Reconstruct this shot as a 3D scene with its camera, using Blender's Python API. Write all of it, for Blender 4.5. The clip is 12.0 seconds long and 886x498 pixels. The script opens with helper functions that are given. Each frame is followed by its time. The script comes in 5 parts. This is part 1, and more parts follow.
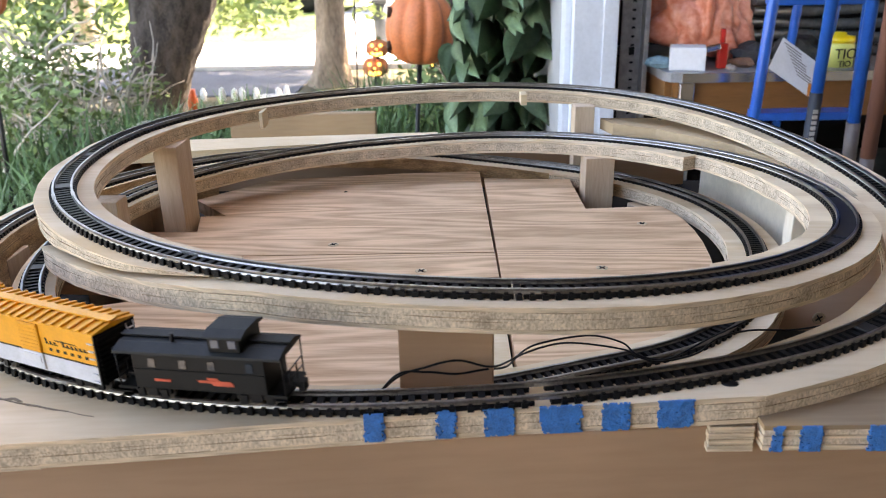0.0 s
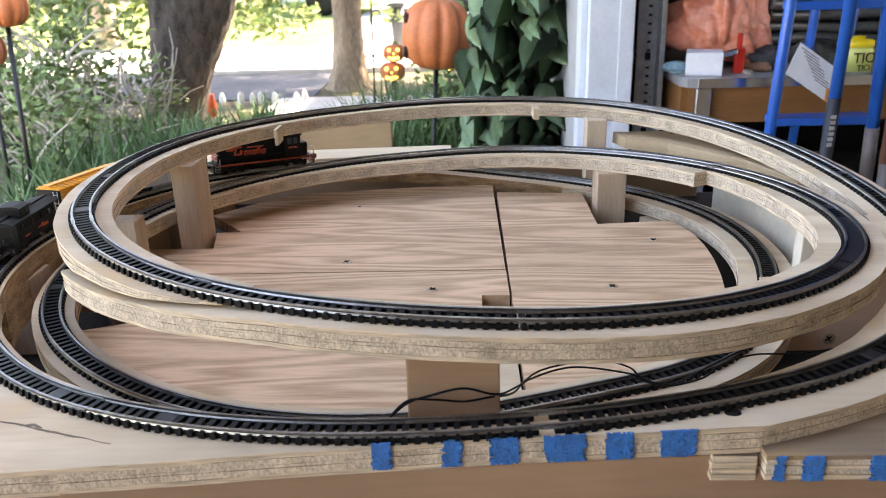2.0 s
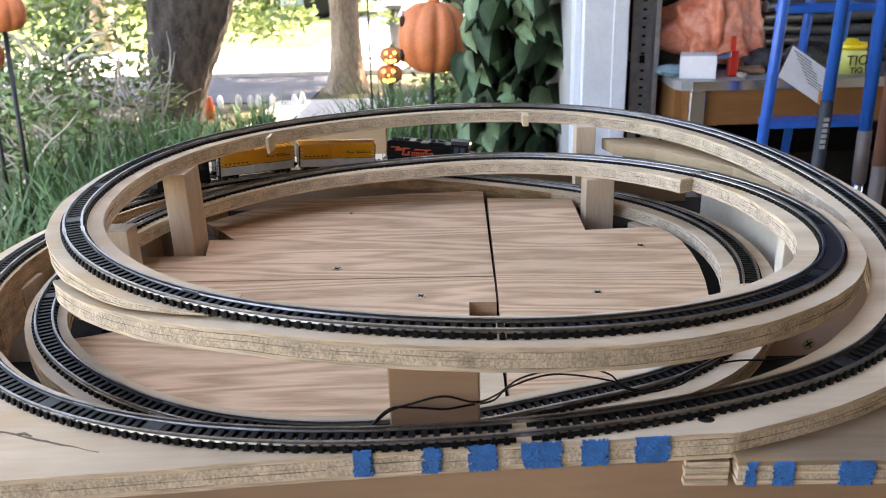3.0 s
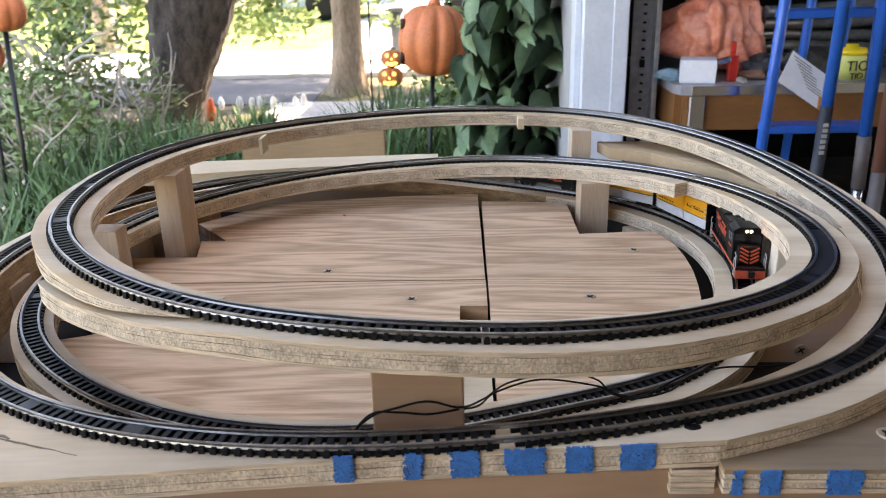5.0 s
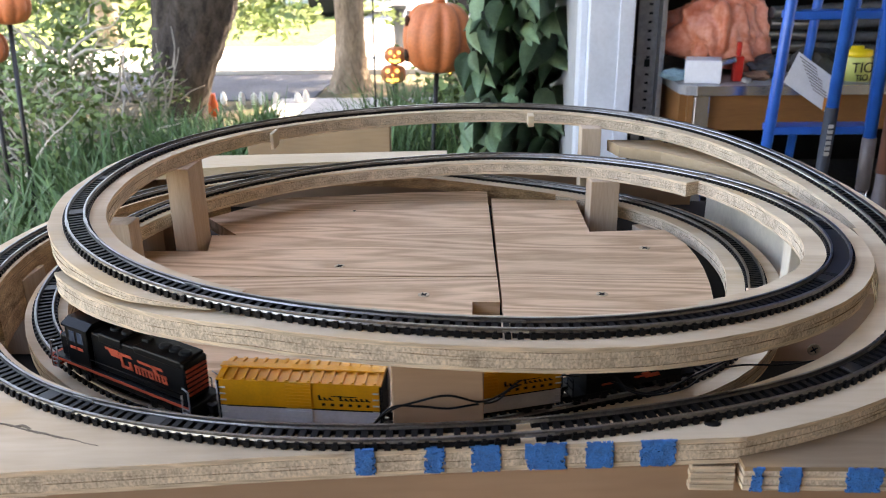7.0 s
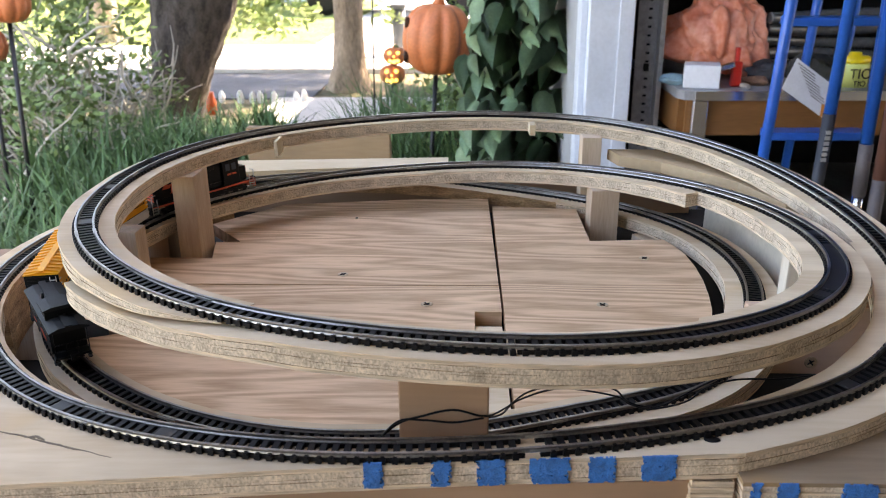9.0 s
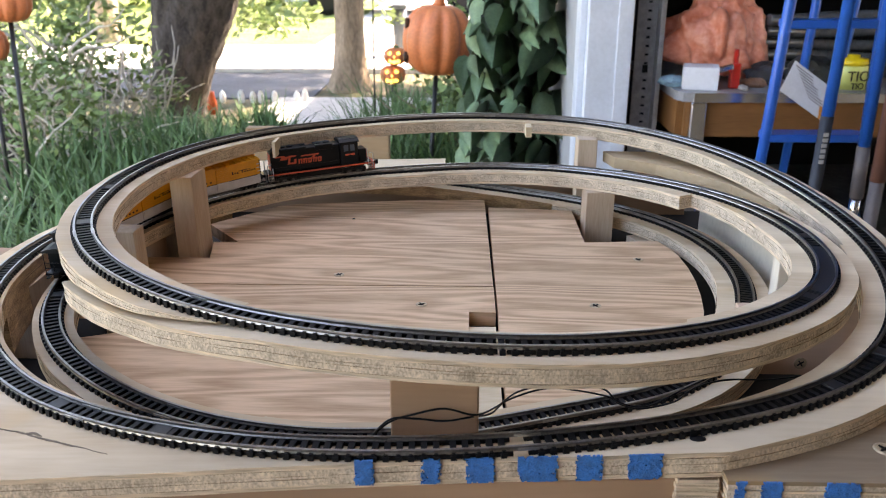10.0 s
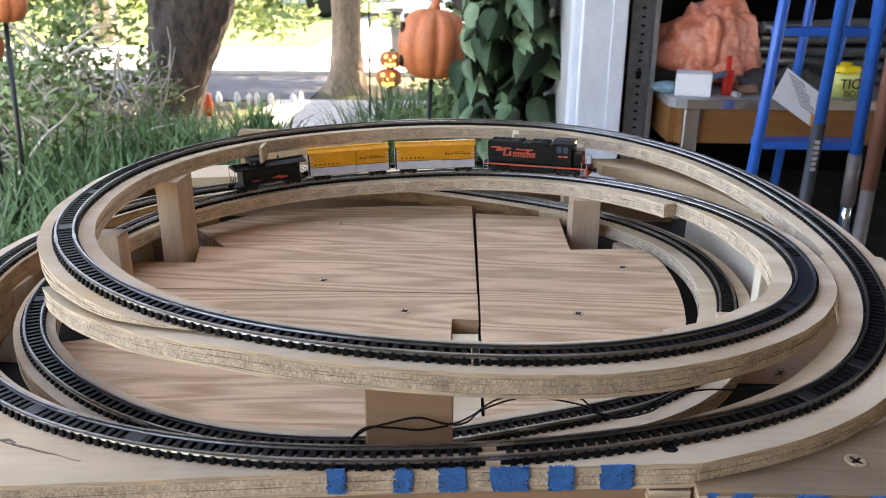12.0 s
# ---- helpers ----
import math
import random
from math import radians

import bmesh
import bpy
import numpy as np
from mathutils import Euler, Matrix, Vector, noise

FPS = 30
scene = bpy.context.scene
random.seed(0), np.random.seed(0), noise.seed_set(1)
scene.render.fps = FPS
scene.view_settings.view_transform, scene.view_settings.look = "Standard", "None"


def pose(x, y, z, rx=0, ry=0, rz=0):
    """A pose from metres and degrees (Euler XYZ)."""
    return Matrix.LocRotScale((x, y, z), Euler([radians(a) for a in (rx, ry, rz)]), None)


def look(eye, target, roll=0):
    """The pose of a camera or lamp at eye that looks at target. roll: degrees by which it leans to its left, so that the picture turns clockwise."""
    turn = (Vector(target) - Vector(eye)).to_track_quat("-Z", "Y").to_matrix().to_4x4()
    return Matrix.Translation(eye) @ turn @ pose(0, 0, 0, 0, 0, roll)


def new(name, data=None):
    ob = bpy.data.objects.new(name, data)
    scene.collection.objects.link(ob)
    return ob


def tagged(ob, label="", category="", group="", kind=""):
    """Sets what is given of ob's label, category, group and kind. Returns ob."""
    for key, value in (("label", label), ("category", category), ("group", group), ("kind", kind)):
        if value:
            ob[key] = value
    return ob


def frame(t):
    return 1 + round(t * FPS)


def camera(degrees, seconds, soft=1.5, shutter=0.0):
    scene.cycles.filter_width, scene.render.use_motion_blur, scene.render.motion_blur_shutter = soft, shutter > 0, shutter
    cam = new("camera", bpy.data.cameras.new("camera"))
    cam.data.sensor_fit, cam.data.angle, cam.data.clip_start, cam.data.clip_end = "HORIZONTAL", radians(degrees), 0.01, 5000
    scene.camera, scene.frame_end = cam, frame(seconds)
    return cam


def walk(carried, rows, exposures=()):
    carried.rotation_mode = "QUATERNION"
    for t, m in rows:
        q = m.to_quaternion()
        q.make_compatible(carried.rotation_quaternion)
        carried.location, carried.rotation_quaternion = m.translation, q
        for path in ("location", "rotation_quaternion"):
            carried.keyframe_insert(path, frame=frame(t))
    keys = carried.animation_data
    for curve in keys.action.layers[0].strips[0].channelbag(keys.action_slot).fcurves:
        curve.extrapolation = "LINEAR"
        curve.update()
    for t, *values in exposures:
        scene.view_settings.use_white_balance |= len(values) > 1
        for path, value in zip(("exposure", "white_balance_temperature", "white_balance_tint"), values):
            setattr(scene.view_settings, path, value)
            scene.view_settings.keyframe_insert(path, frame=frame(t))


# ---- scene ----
cam = camera(58, 12.0, 0.75, 0.12)
cam.data.dof.use_dof, cam.data.dof.focus_distance, cam.data.dof.aperture_fstop = True, 0.50, 22.0
PATH = [
    (0, (-0.0143, -0.5502, 0.2108), (-0.0361, 1.0214, -0.3822), -1.1),
    (0.5, (-0.0193, -0.551, 0.2142), (-0.0529, 1.0206, -0.3788), -1.1),
    (1, (-0.0176, -0.5502, 0.2176), (-0.0605, 1.0214, -0.3755), -1.3),
    (1.5, (-0.0126, -0.5502, 0.2218), (-0.0647, 1.0214, -0.3679), -1.5),
    (2, (-0.0092, -0.5519, 0.2243), (-0.0689, 1.0198, -0.3654), -1.7),
    (2.5, (-0.0067, -0.5552, 0.226), (-0.068, 1.0164, -0.3646), -1.8),
    (3, (-0.0008, -0.5578, 0.231), (-0.0588, 1.0147, -0.3562), -1.9),
    (5, (0.0059, -0.5536, 0.2293), (-0.0538, 1.0214, -0.352), -1.5),
    (5.5, (0.0042, -0.5552, 0.2302), (-0.0554, 1.0198, -0.352), -1.4),
    (6, (0.0008, -0.5552, 0.2285), (-0.0571, 1.0189, -0.3545), -1.2),
    (6.5, (0.0008, -0.5544, 0.231), (-0.0588, 1.0198, -0.3536), -1.1),
    (7, (-0.0034, -0.5552, 0.2285), (-0.0622, 1.0189, -0.357), -0.9),
    (9, (-0.0076, -0.5594, 0.2386), (-0.0596, 1.013, -0.3486), -0.4),
    (9.5, (-0.005, -0.5628, 0.2402), (-0.0588, 1.0105, -0.3478), -0.3),
    (10, (-0.0034, -0.5645, 0.2411), (-0.0563, 1.0088, -0.3461), -0.2),
    (10.5, (-0.0034, -0.5645, 0.2436), (-0.0546, 1.0097, -0.3419), -0.1),
    (11, (0.0, -0.5636, 0.2436), (-0.0487, 1.0105, -0.3402), 0.0),
    (11.5, (0.0042, -0.5636, 0.2478), (-0.0428, 1.0114, -0.3352), 0.1),
    (12, (0.0059, -0.5645, 0.2444), (-0.0395, 1.0105, -0.3368), 0.3),
]
EXPOSURES = [(0, 3.54, 8300, 20), (3, 3.46, 8300, 20), (5, 3.34, 8300, 20), (12, 3.34, 8300, 20)]
walk(cam, [(t, look(eye, target, roll)) for t, eye, target, roll in PATH], EXPOSURES)

# ---- world and sun ----
world = bpy.data.worlds.new("sky")
scene.world = world
world.use_nodes = True
wn = world.node_tree
sky = wn.nodes.new("ShaderNodeTexSky")
sky.sky_type = "NISHITA"
sky.sun_disc = False
SUN_EL, SUN_AZ = radians(50), radians(45)
sky.sun_elevation, sky.sun_rotation = SUN_EL, SUN_AZ
wn.nodes["Background"].inputs["Strength"].default_value = 0.12
wn.links.new(sky.outputs[0], wn.nodes["Background"].inputs["Color"])
lamp = bpy.data.lights.new("sun", "SUN")
lamp.energy, lamp.angle, lamp.color = 3.4, radians(0.6), (1.0, 0.93, 0.82)
sun_way = Vector((math.sin(SUN_AZ) * math.cos(SUN_EL), math.cos(SUN_AZ) * math.cos(SUN_EL), math.sin(SUN_EL)))
sun = new("sun", lamp)
sun.matrix_world = look((0, 0, 6), Vector((0, 0, 6)) - sun_way)

# ---- materials ----


def mat(name, base, rough=0.6, metal=0.0, vary=0.25, scale=30.0, bump=0.0, second=None, emit=0.0, stretch=(1, 1, 1), random_tint=0.0, spec=0.5, fine=4.0):
    """A plain surface with blotches at two scales and a little relief."""
    m = bpy.data.materials.new(name)
    m.use_nodes = True
    n, l = m.node_tree.nodes, m.node_tree.links
    b = n["Principled BSDF"]
    b.inputs["Roughness"].default_value = rough
    b.inputs["Metallic"].default_value = metal
    b.inputs["Specular IOR Level"].default_value = spec
    co = n.new("ShaderNodeTexCoord")
    mp = n.new("ShaderNodeMapping")
    mp.inputs["Scale"].default_value = stretch
    l.new(co.outputs["Object"], mp.inputs["Vector"])
    big = n.new("ShaderNodeTexNoise")
    big.inputs["Scale"].default_value, big.inputs["Detail"].default_value = scale, 6
    small = n.new("ShaderNodeTexNoise")
    small.inputs["Scale"].default_value, small.inputs["Detail"].default_value = scale * fine * 2, 4
    for t in (big, small):
        l.new(mp.outputs[0], t.inputs["Vector"])
    mixn = n.new("ShaderNodeMath")
    mixn.operation = "MULTIPLY_ADD"
    mixn.inputs[1].default_value = 0.4
    l.new(small.outputs["Fac"], mixn.inputs[0])
    half = n.new("ShaderNodeMath")
    half.operation = "MULTIPLY"
    half.inputs[1].default_value = 0.6
    l.new(big.outputs["Fac"], half.inputs[0])
    l.new(half.outputs[0], mixn.inputs[2])
    ramp = n.new("ShaderNodeValToRGB")
    c2 = second or tuple(c * (1 - vary) for c in base)
    ramp.color_ramp.elements[0].position, ramp.color_ramp.elements[1].position = 0.36, 0.64
    ramp.color_ramp.elements[0].color = (*c2, 1)
    ramp.color_ramp.elements[1].color = (*[min(1, c * (1 + vary * 0.3)) for c in base], 1)
    l.new(mixn.outputs[0], ramp.inputs[0])
    col = ramp.outputs[0]
    if random_tint:
        info = n.new("ShaderNodeNewGeometry")
        hsv = n.new("ShaderNodeHueSaturation")
        mr = n.new("ShaderNodeMapRange")
        mr.inputs["To Min"].default_value, mr.inputs["To Max"].default_value = 1 - random_tint, 1 + random_tint
        l.new(info.outputs["Random Per Island"], mr.inputs["Value"])
        l.new(mr.outputs[0], hsv.inputs["Value"])
        l.new(col, hsv.inputs["Color"])
        col = hsv.outputs[0]
    l.new(col, b.inputs["Base Color"])
    if bump:
        bp = n.new("ShaderNodeBump")
        bp.inputs["Strength"].default_value, bp.inputs["Distance"].default_value = bump, 0.3 / scale
        l.new(mixn.outputs[0], bp.inputs["Height"])
        l.new(bp.outputs[0], b.inputs["Normal"])
    if emit:
        b.inputs["Emission Color"].default_value = (*base, 1)
        b.inputs["Emission Strength"].default_value = emit
    return m


def wood(name, light, dark, along=0, scale=9.0, rings=5.0, bump=0.25, rough=0.7, contrast=0.5, stain=0.2, patch=None):
    """Grain running along one axis, wandering, with pores and stains."""
    m = bpy.data.materials.new(name)
    m.use_nodes = True
    n, l = m.node_tree.nodes, m.node_tree.links
    b = n["Principled BSDF"]
    b.inputs["Roughness"].default_value = rough
    b.inputs["Specular IOR Level"].default_value = 0.3
    co = n.new("ShaderNodeTexCoord")
    mp = n.new("ShaderNodeMapping")
    s = [1.0, 1.0, 1.0]
    s[along] = 0.11
    mp.inputs["Scale"].default_value = s
    l.new(co.outputs["Object"], mp.inputs["Vector"])
    drift = n.new("ShaderNodeTexNoise")
    drift.inputs["Scale"].default_value, drift.inputs["Detail"].default_value = scale, 3
    l.new(mp.outputs[0], drift.inputs["Vector"])
    k = n.new("ShaderNodeMath")
    k.operation = "MULTIPLY"
    k.inputs[1].default_value = rings * 6.283
    l.new(drift.outputs["Fac"], k.inputs[0])
    sn = n.new("ShaderNodeMath")
    sn.operation = "SINE"
    l.new(k.outputs[0], sn.inputs[0])
    pores = n.new("ShaderNodeTexNoise")
    pores.inputs["Scale"].default_value, pores.inputs["Detail"].default_value = scale * 45, 4
    l.new(mp.outputs[0], pores.inputs["Vector"])
    st = n.new("ShaderNodeTexNoise")
    st.inputs["Scale"].default_value, st.inputs["Detail"].default_value = 6.0, 4
    l.new(co.outputs["Object"], st.inputs["Vector"])
    a = n.new("ShaderNodeMath")
    a.operation = "MULTIPLY_ADD"
    a.inputs[1].default_value, a.inputs[2].default_value = contrast * 0.5, 0.5
    l.new(sn.outputs[0], a.inputs[0])
    a2 = n.new("ShaderNodeMath")
    a2.operation = "MULTIPLY_ADD"
    a2.inputs[1].default_value = 0.7
    l.new(pores.outputs["Fac"], a2.inputs[0])
    l.new(a.outputs[0], a2.inputs[2])
    a3 = n.new("ShaderNodeMath")
    a3.operation = "SUBTRACT"
    a3.inputs[1].default_value = 0.35
    l.new(a2.outputs[0], a3.inputs[0])
    ramp = n.new("ShaderNodeValToRGB")
    ramp.color_ramp.elements[0].position, ramp.color_ramp.elements[1].position = 0.1, 0.75
    ramp.color_ramp.elements[0].color, ramp.color_ramp.elements[1].color = (*dark, 1), (*light, 1)
    l.new(a3.outputs[0], ramp.inputs[0])
    hsv = n.new("ShaderNodeHueSaturation")
    mr = n.new("ShaderNodeMapRange")
    mr.inputs["From Min"].default_value, mr.inputs["From Max"].default_value = 0.3, 0.7
    mr.inputs["To Min"].default_value, mr.inputs["To Max"].default_value = 1 - stain, 1 + stain * 0.4
    l.new(st.outputs["Fac"], mr.inputs["Value"])
    l.new(mr.outputs[0], hsv.inputs["Value"])
    l.new(ramp.outputs[0], hsv.inputs["Color"])
    col = hsv.outputs[0]
    if patch:
        pn = n.new("ShaderNodeTexNoise")
        pn.inputs["Scale"].default_value, pn.inputs["Detail"].default_value = 17.0, 3
        l.new(co.outputs["Object"], pn.inputs["Vector"])
        pr = n.new("ShaderNodeMapRange")
        pr.inputs["From Min"].default_value, pr.inputs["From Max"].default_value = 0.56, 0.72
        pr.inputs["To Max"].default_value = 0.7
        l.new(pn.outputs["Fac"], pr.inputs["Value"])
        mx = n.new("ShaderNodeMix")
        mx.data_type = "RGBA"
        l.new(pr.outputs[0], mx.inputs["Factor"])
        l.new(col, mx.inputs["A"])
        mx.inputs["B"].default_value = (*patch, 1)
        col = mx.outputs["Result"]
    l.new(col, b.inputs["Base Color"])
    bp = n.new("ShaderNodeBump")
    bp.inputs["Strength"].default_value, bp.inputs["Distance"].default_value = bump, 0.0006
    l.new(a3.outputs[0], bp.inputs["Height"])
    l.new(bp.outputs[0], b.inputs["Normal"])
    return m


M_TOP = wood("plywood_face", (0.75, 0.605, 0.425), (0.60, 0.45, 0.29), 0, 7, 9, 0.3, 0.75, 0.5, 0.36, (0.60, 0.40, 0.20))
M_PLY_L = mat("ply_edge_light", (0.83, 0.66, 0.47), 0.85, vary=0.42, scale=30, bump=0.5, stretch=(1, 1, 16), fine=1.5)
M_PLY_D = mat("ply_edge_end_grain", (0.74, 0.605, 0.455), 0.95, vary=0.4, scale=800, bump=1.0, stretch=(1.2, 1.2, 0.8), second=(0.35, 0.275, 0.20), fine=0.05)
# Rough wood edge; the brown also carries the shade on its inward side.
M_ROUGH = mat("rough_shaded_edge", (0.56, 0.36, 0.19), 0.9, vary=0.5, scale=55, bump=0.9, stretch=(1, 1, 3), second=(0.28, 0.165, 0.08))
M_GLUE = mat("ply_glue_line", (0.34, 0.23, 0.14), 0.9, vary=0.6, scale=130, second=(0.10, 0.065, 0.04))
M_FLOOR = wood("fir_panel", (0.76, 0.525, 0.335), (0.43, 0.255, 0.14), 0, 10, 24, 0.35, 0.6, 0.44, 0.16)
M_BOX = wood("pine_board", (0.43, 0.275, 0.175), (0.33, 0.20, 0.12), 0, 5, 3, 0.15, 0.6, 0.3, 0.2)
M_POST = wood("stud_lumber", (0.69, 0.55, 0.41), (0.50, 0.36, 0.25), 2, 14, 5, 0.3, 0.7, 0.5, 0.2)
M_WHITEWOOD = wood("pale_pine", (0.74, 0.62, 0.44), (0.58, 0.44, 0.27), 0, 10, 4, 0.2, 0.7, 0.3, 0.15)
M_BLOCK = wood("block_wood", (0.53, 0.335, 0.21), (0.40, 0.245, 0.15), 0, 6, 3, 0.15, 0.55, 0.25, 0.15)
# Near-black puts the deep shade inside the box into the colour.
M_DARKBOX = wood("shade_dark_board", (0.020, 0.015, 0.012), (0.010, 0.008, 0.007), 0, 5, 3, 0.15, 0.7, 0.3, 0.3)
M_BEIGE = mat("beige_board", (0.70, 0.62, 0.50), 0.7, vary=0.12, scale=25, bump=0.05)
M_PINK = wood("pink_ply", (0.66, 0.46, 0.33), (0.55, 0.36, 0.25), 0, 5, 2, 0.1, 0.6, 0.2, 0.15)
M_TAN = wood("tan_ply", (0.58, 0.43, 0.27), (0.46, 0.33, 0.19), 0, 5, 2, 0.1, 0.6, 0.2, 0.2)
M_TOP2 = wood("plywood_shelf", (0.36, 0.262, 0.17), (0.24, 0.16, 0.098), 0, 7, 9, 0.2, 0.75, 0.4, 0.3, (0.45, 0.27, 0.12))
# Stud wood paled so the colour holds the light on its left face.
M_WPOST = wood("lit_white_stud", (0.74, 0.66, 0.54), (0.62, 0.50, 0.36), 2, 14, 4, 0.2, 0.7, 0.3, 0.15)
M_TIE = mat("tie_plastic", (0.004, 0.0042, 0.0052), 0.5, vary=0.3, scale=300, spec=0.25)
M_RAIL = mat("nickel_rail", (0.36, 0.35, 0.34), 0.33, 1.0, vary=0.35, scale=120)
M_BLACK = mat("black_paint", (0.006, 0.006, 0.007), 0.45, vary=0.3, scale=200, spec=0.25)
M_TAPE = mat("blue_paint", (0.014, 0.19, 0.56), 0.65, vary=0.35, scale=170, bump=0.8, second=(0.02, 0.12, 0.34))
M_STEEL = mat("zinc_steel", (0.55, 0.54, 0.52), 0.4, 1.0, vary=0.3, scale=80)

# ---- mesh helpers ----


def part(name, bm, material, parent=None, label=""):
    me = bpy.data.meshes.new(name)
    bmesh.ops.recalc_face_normals(bm, faces=bm.faces)
    bm.to_mesh(me)
    bm.free()
    for m in material if isinstance(material, (list, tuple)) else [material]:
        me.materials.append(m)
    ob = new(name, me)
    if parent:
        ob.parent = parent
    if label:
        tagged(ob, label)
    return ob


def thing(name, label, category, group="", kind="", at=None):
    ob = new(name)
    ob.empty_display_size = 0.02
    if at is not None:
        ob.matrix_world = at
    return tagged(ob, label, category, group, kind)


def box(bm, lo, hi, m=None, bevel=0.0, mi=0):
    c = [(a + b) / 2 for a, b in zip(lo, hi)]
    d = [abs(b - a) for a, b in zip(lo, hi)]
    g = bmesh.ops.create_cube(bm, size=1, matrix=(m or Matrix()) @ Matrix.Translation(c) @ Matrix.Diagonal((*d, 1)))
    faces = {f for v in g["verts"] for f in v.link_faces}
    for f in faces:
        f.material_index = mi
    if bevel:
        es = list({e for v in g["verts"] for e in v.link_edges})
        r = bmesh.ops.bevel(bm, geom=es, offset=bevel, segments=2, affect="EDGES", profile=0.5)
        for f in r["faces"]:
            f.material_index = mi
    return bm


def boxed(lo, hi, m=None, bevel=0.0):
    return box(bmesh.new(), lo, hi, m, bevel)


def tube(bm, pts, radius, seg=8, mi=0, cap=True):
    pts = [Vector(p) for p in pts]
    rad = radius if isinstance(radius, (list, tuple)) else [radius] * len(pts)
    rings = []
    side = None
    for i, p in enumerate(pts):
        d = (pts[min(i + 1, len(pts) - 1)] - pts[max(i - 1, 0)]).normalized()
        if side is None:
            side = d.orthogonal().normalized()
        side = (side - d * side.dot(d)).normalized()
        up = d.cross(side)
        rings.append([bm.verts.new(p + rad[i] * (math.cos(a) * side + math.sin(a) * up)) for a in [2 * math.pi * k / seg for k in range(seg)]])
    for a, b in zip(rings, rings[1:]):
        for k in range(seg):
            f = bm.faces.new((a[k], a[(k + 1) % seg], b[(k + 1) % seg], b[k]))
            f.material_index, f.smooth = mi, True
    if cap:
        for r in (rings[0], rings[-1]):
            bm.faces.new(r).material_index = mi
    return bm


def lathe(bm, profile, seg=24, m=None, mi=0, wave=0.0, lobes=0):
    """profile: (radius, height) pairs from bottom to top."""
    m = m or Matrix()
    rings = []
    for r, z in profile:
        rings.append([bm.verts.new(m @ Vector((r * (1 - wave * abs(math.cos(lobes * a / 2)) ** 6) * math.cos(a), r * (1 - wave * abs(math.cos(lobes * a / 2)) ** 6) * math.sin(a), z))) for a in [2 * math.pi * k / seg for k in range(seg)]])
    for a, b in zip(rings, rings[1:]):
        for k in range(seg):
            f = bm.faces.new((a[k], a[(k + 1) % seg], b[(k + 1) % seg], b[k]))
            f.material_index, f.smooth = mi, True
    for r in (rings[0], rings[-1]):
        bm.faces.new(r).material_index = mi
    return bm


def prism(bm, pts, z0, z1, mi=0):
    a = [bm.verts.new((x, y, z0)) for x, y in pts]
    b = [bm.verts.new((x, y, z1)) for x, y in pts]
    bm.faces.new(a[::-1]).material_index = mi
    bm.faces.new(b).material_index = mi
    for k in range(len(pts)):
        j = (k + 1) % len(pts)
        bm.faces.new((a[k], a[j], b[j], b[k])).material_index = mi
    return bm


# ---- the line of the track: three turns round one centre ----
CENTRE = Vector((-0.016, -0.0017))
# degrees travelled from the front, clockwise from above; radius; height of the rail
TURNS = [
    (0, .2790, .0508), (21, .2901, .0475), (35, .3009, .0440), (42, .3064, .0434), (62, .311, .0415), (83, .3097, .0395), (100, .303, .037),
    (114, .2948, .0353), (128, .2845, .0328), (145, .2770, .0270), (165, .2650, .0190), (189, .2460, .0105), (205, .2450, .0080), (223, .2480, .0062),
    (242, .2395, .0068), (262, .2226, .0100), (284, .2095, .0155), (303, .2120, .0168), (323, .2165, .0170), (338, .2055, .0160), (349, .2072, .0153), (366, .222, .015),
    (385, .2398, .0152), (392, .2464, .0160), (400, .2557, .0176), (409, .2625, .0193), (422, .2760, .0218), (435, .2780, .0244), (461, .2675, .0311),
    (470, .2620, .0328), (485, .2435, .0353), (499, .2310, .0370), (527, .2080, .0412), (554, .2117, .0445), (580, .2188, .0479), (604, .2258, .0529),
    (628, .2354, .0588), (644, .2455, .0625), (657, .2547, .0655), (667, .2571, .0680), (681, .2561, .0731), (699, .2561, .0798), (711, .2535, .0832),
    (722, .2479, .0842), (734, .2467, .0850), (760, .2475, .0855), (786, .2480, .0860), (805, .2440, .0855), (832, .2480, .0850), (848, .2550, .0830),
    (878, .2600, .0815), (907, .2795, .0806), (929, .2960, .0781), (950, .2915, .0731), (972, .2790, .0680), (987, .2800, .0625), (1010, .291, .0560),
    (1031, .2985, .0529), (1041, .2960, .0515), (1050, .2871, .0510), (1061, .2797, .0510),
]
FULL = 1080
ph = np.array([t[0] for t in TURNS], float)
grid = np.arange(0, FULL, 1.0)


def smooth_turn(col, width):
    v = np.array([t[col] for t in TURNS])
    d = np.interp(grid, np.r_[ph - FULL, ph, ph + FULL], np.r_[v, v, v])
    k = np.exp(-0.5 * (np.arange(-30, 31) / width) ** 2)
    return np.convolve(np.r_[d[-30:], d, d[:30]], k / k.sum(), "valid")


RAD, HGT = smooth_turn(1, 7.0), smooth_turn(2, 9.0)


def line(f):
    """The middle of the track at rail height, f degrees along."""
    a = math.radians(-90 - f)
    r = float(np.interp(f % FULL, np.r_[grid, FULL], np.r_[RAD, RAD[0]]))
    z = float(np.interp(f % FULL, np.r_[grid, FULL], np.r_[HGT, HGT[0]]))
    return Vector((CENTRE.x + r * math.cos(a), CENTRE.y + r * math.sin(a), z))


def across(f):
    """The level direction away from the centre, square to the track."""
    d = line(f + 0.6) - line(f - 0.6)
    return Vector((d.y, -d.x, 0)).normalized() * -1


LENGTHS = np.r_[0, np.cumsum([(line(g + 0.5) - line(g)).length for g in np.arange(0, FULL, 0.5)])]
HALF_DEG = np.arange(0, FULL + 0.25, 0.5)
ROUND = float(LENGTHS[-1])


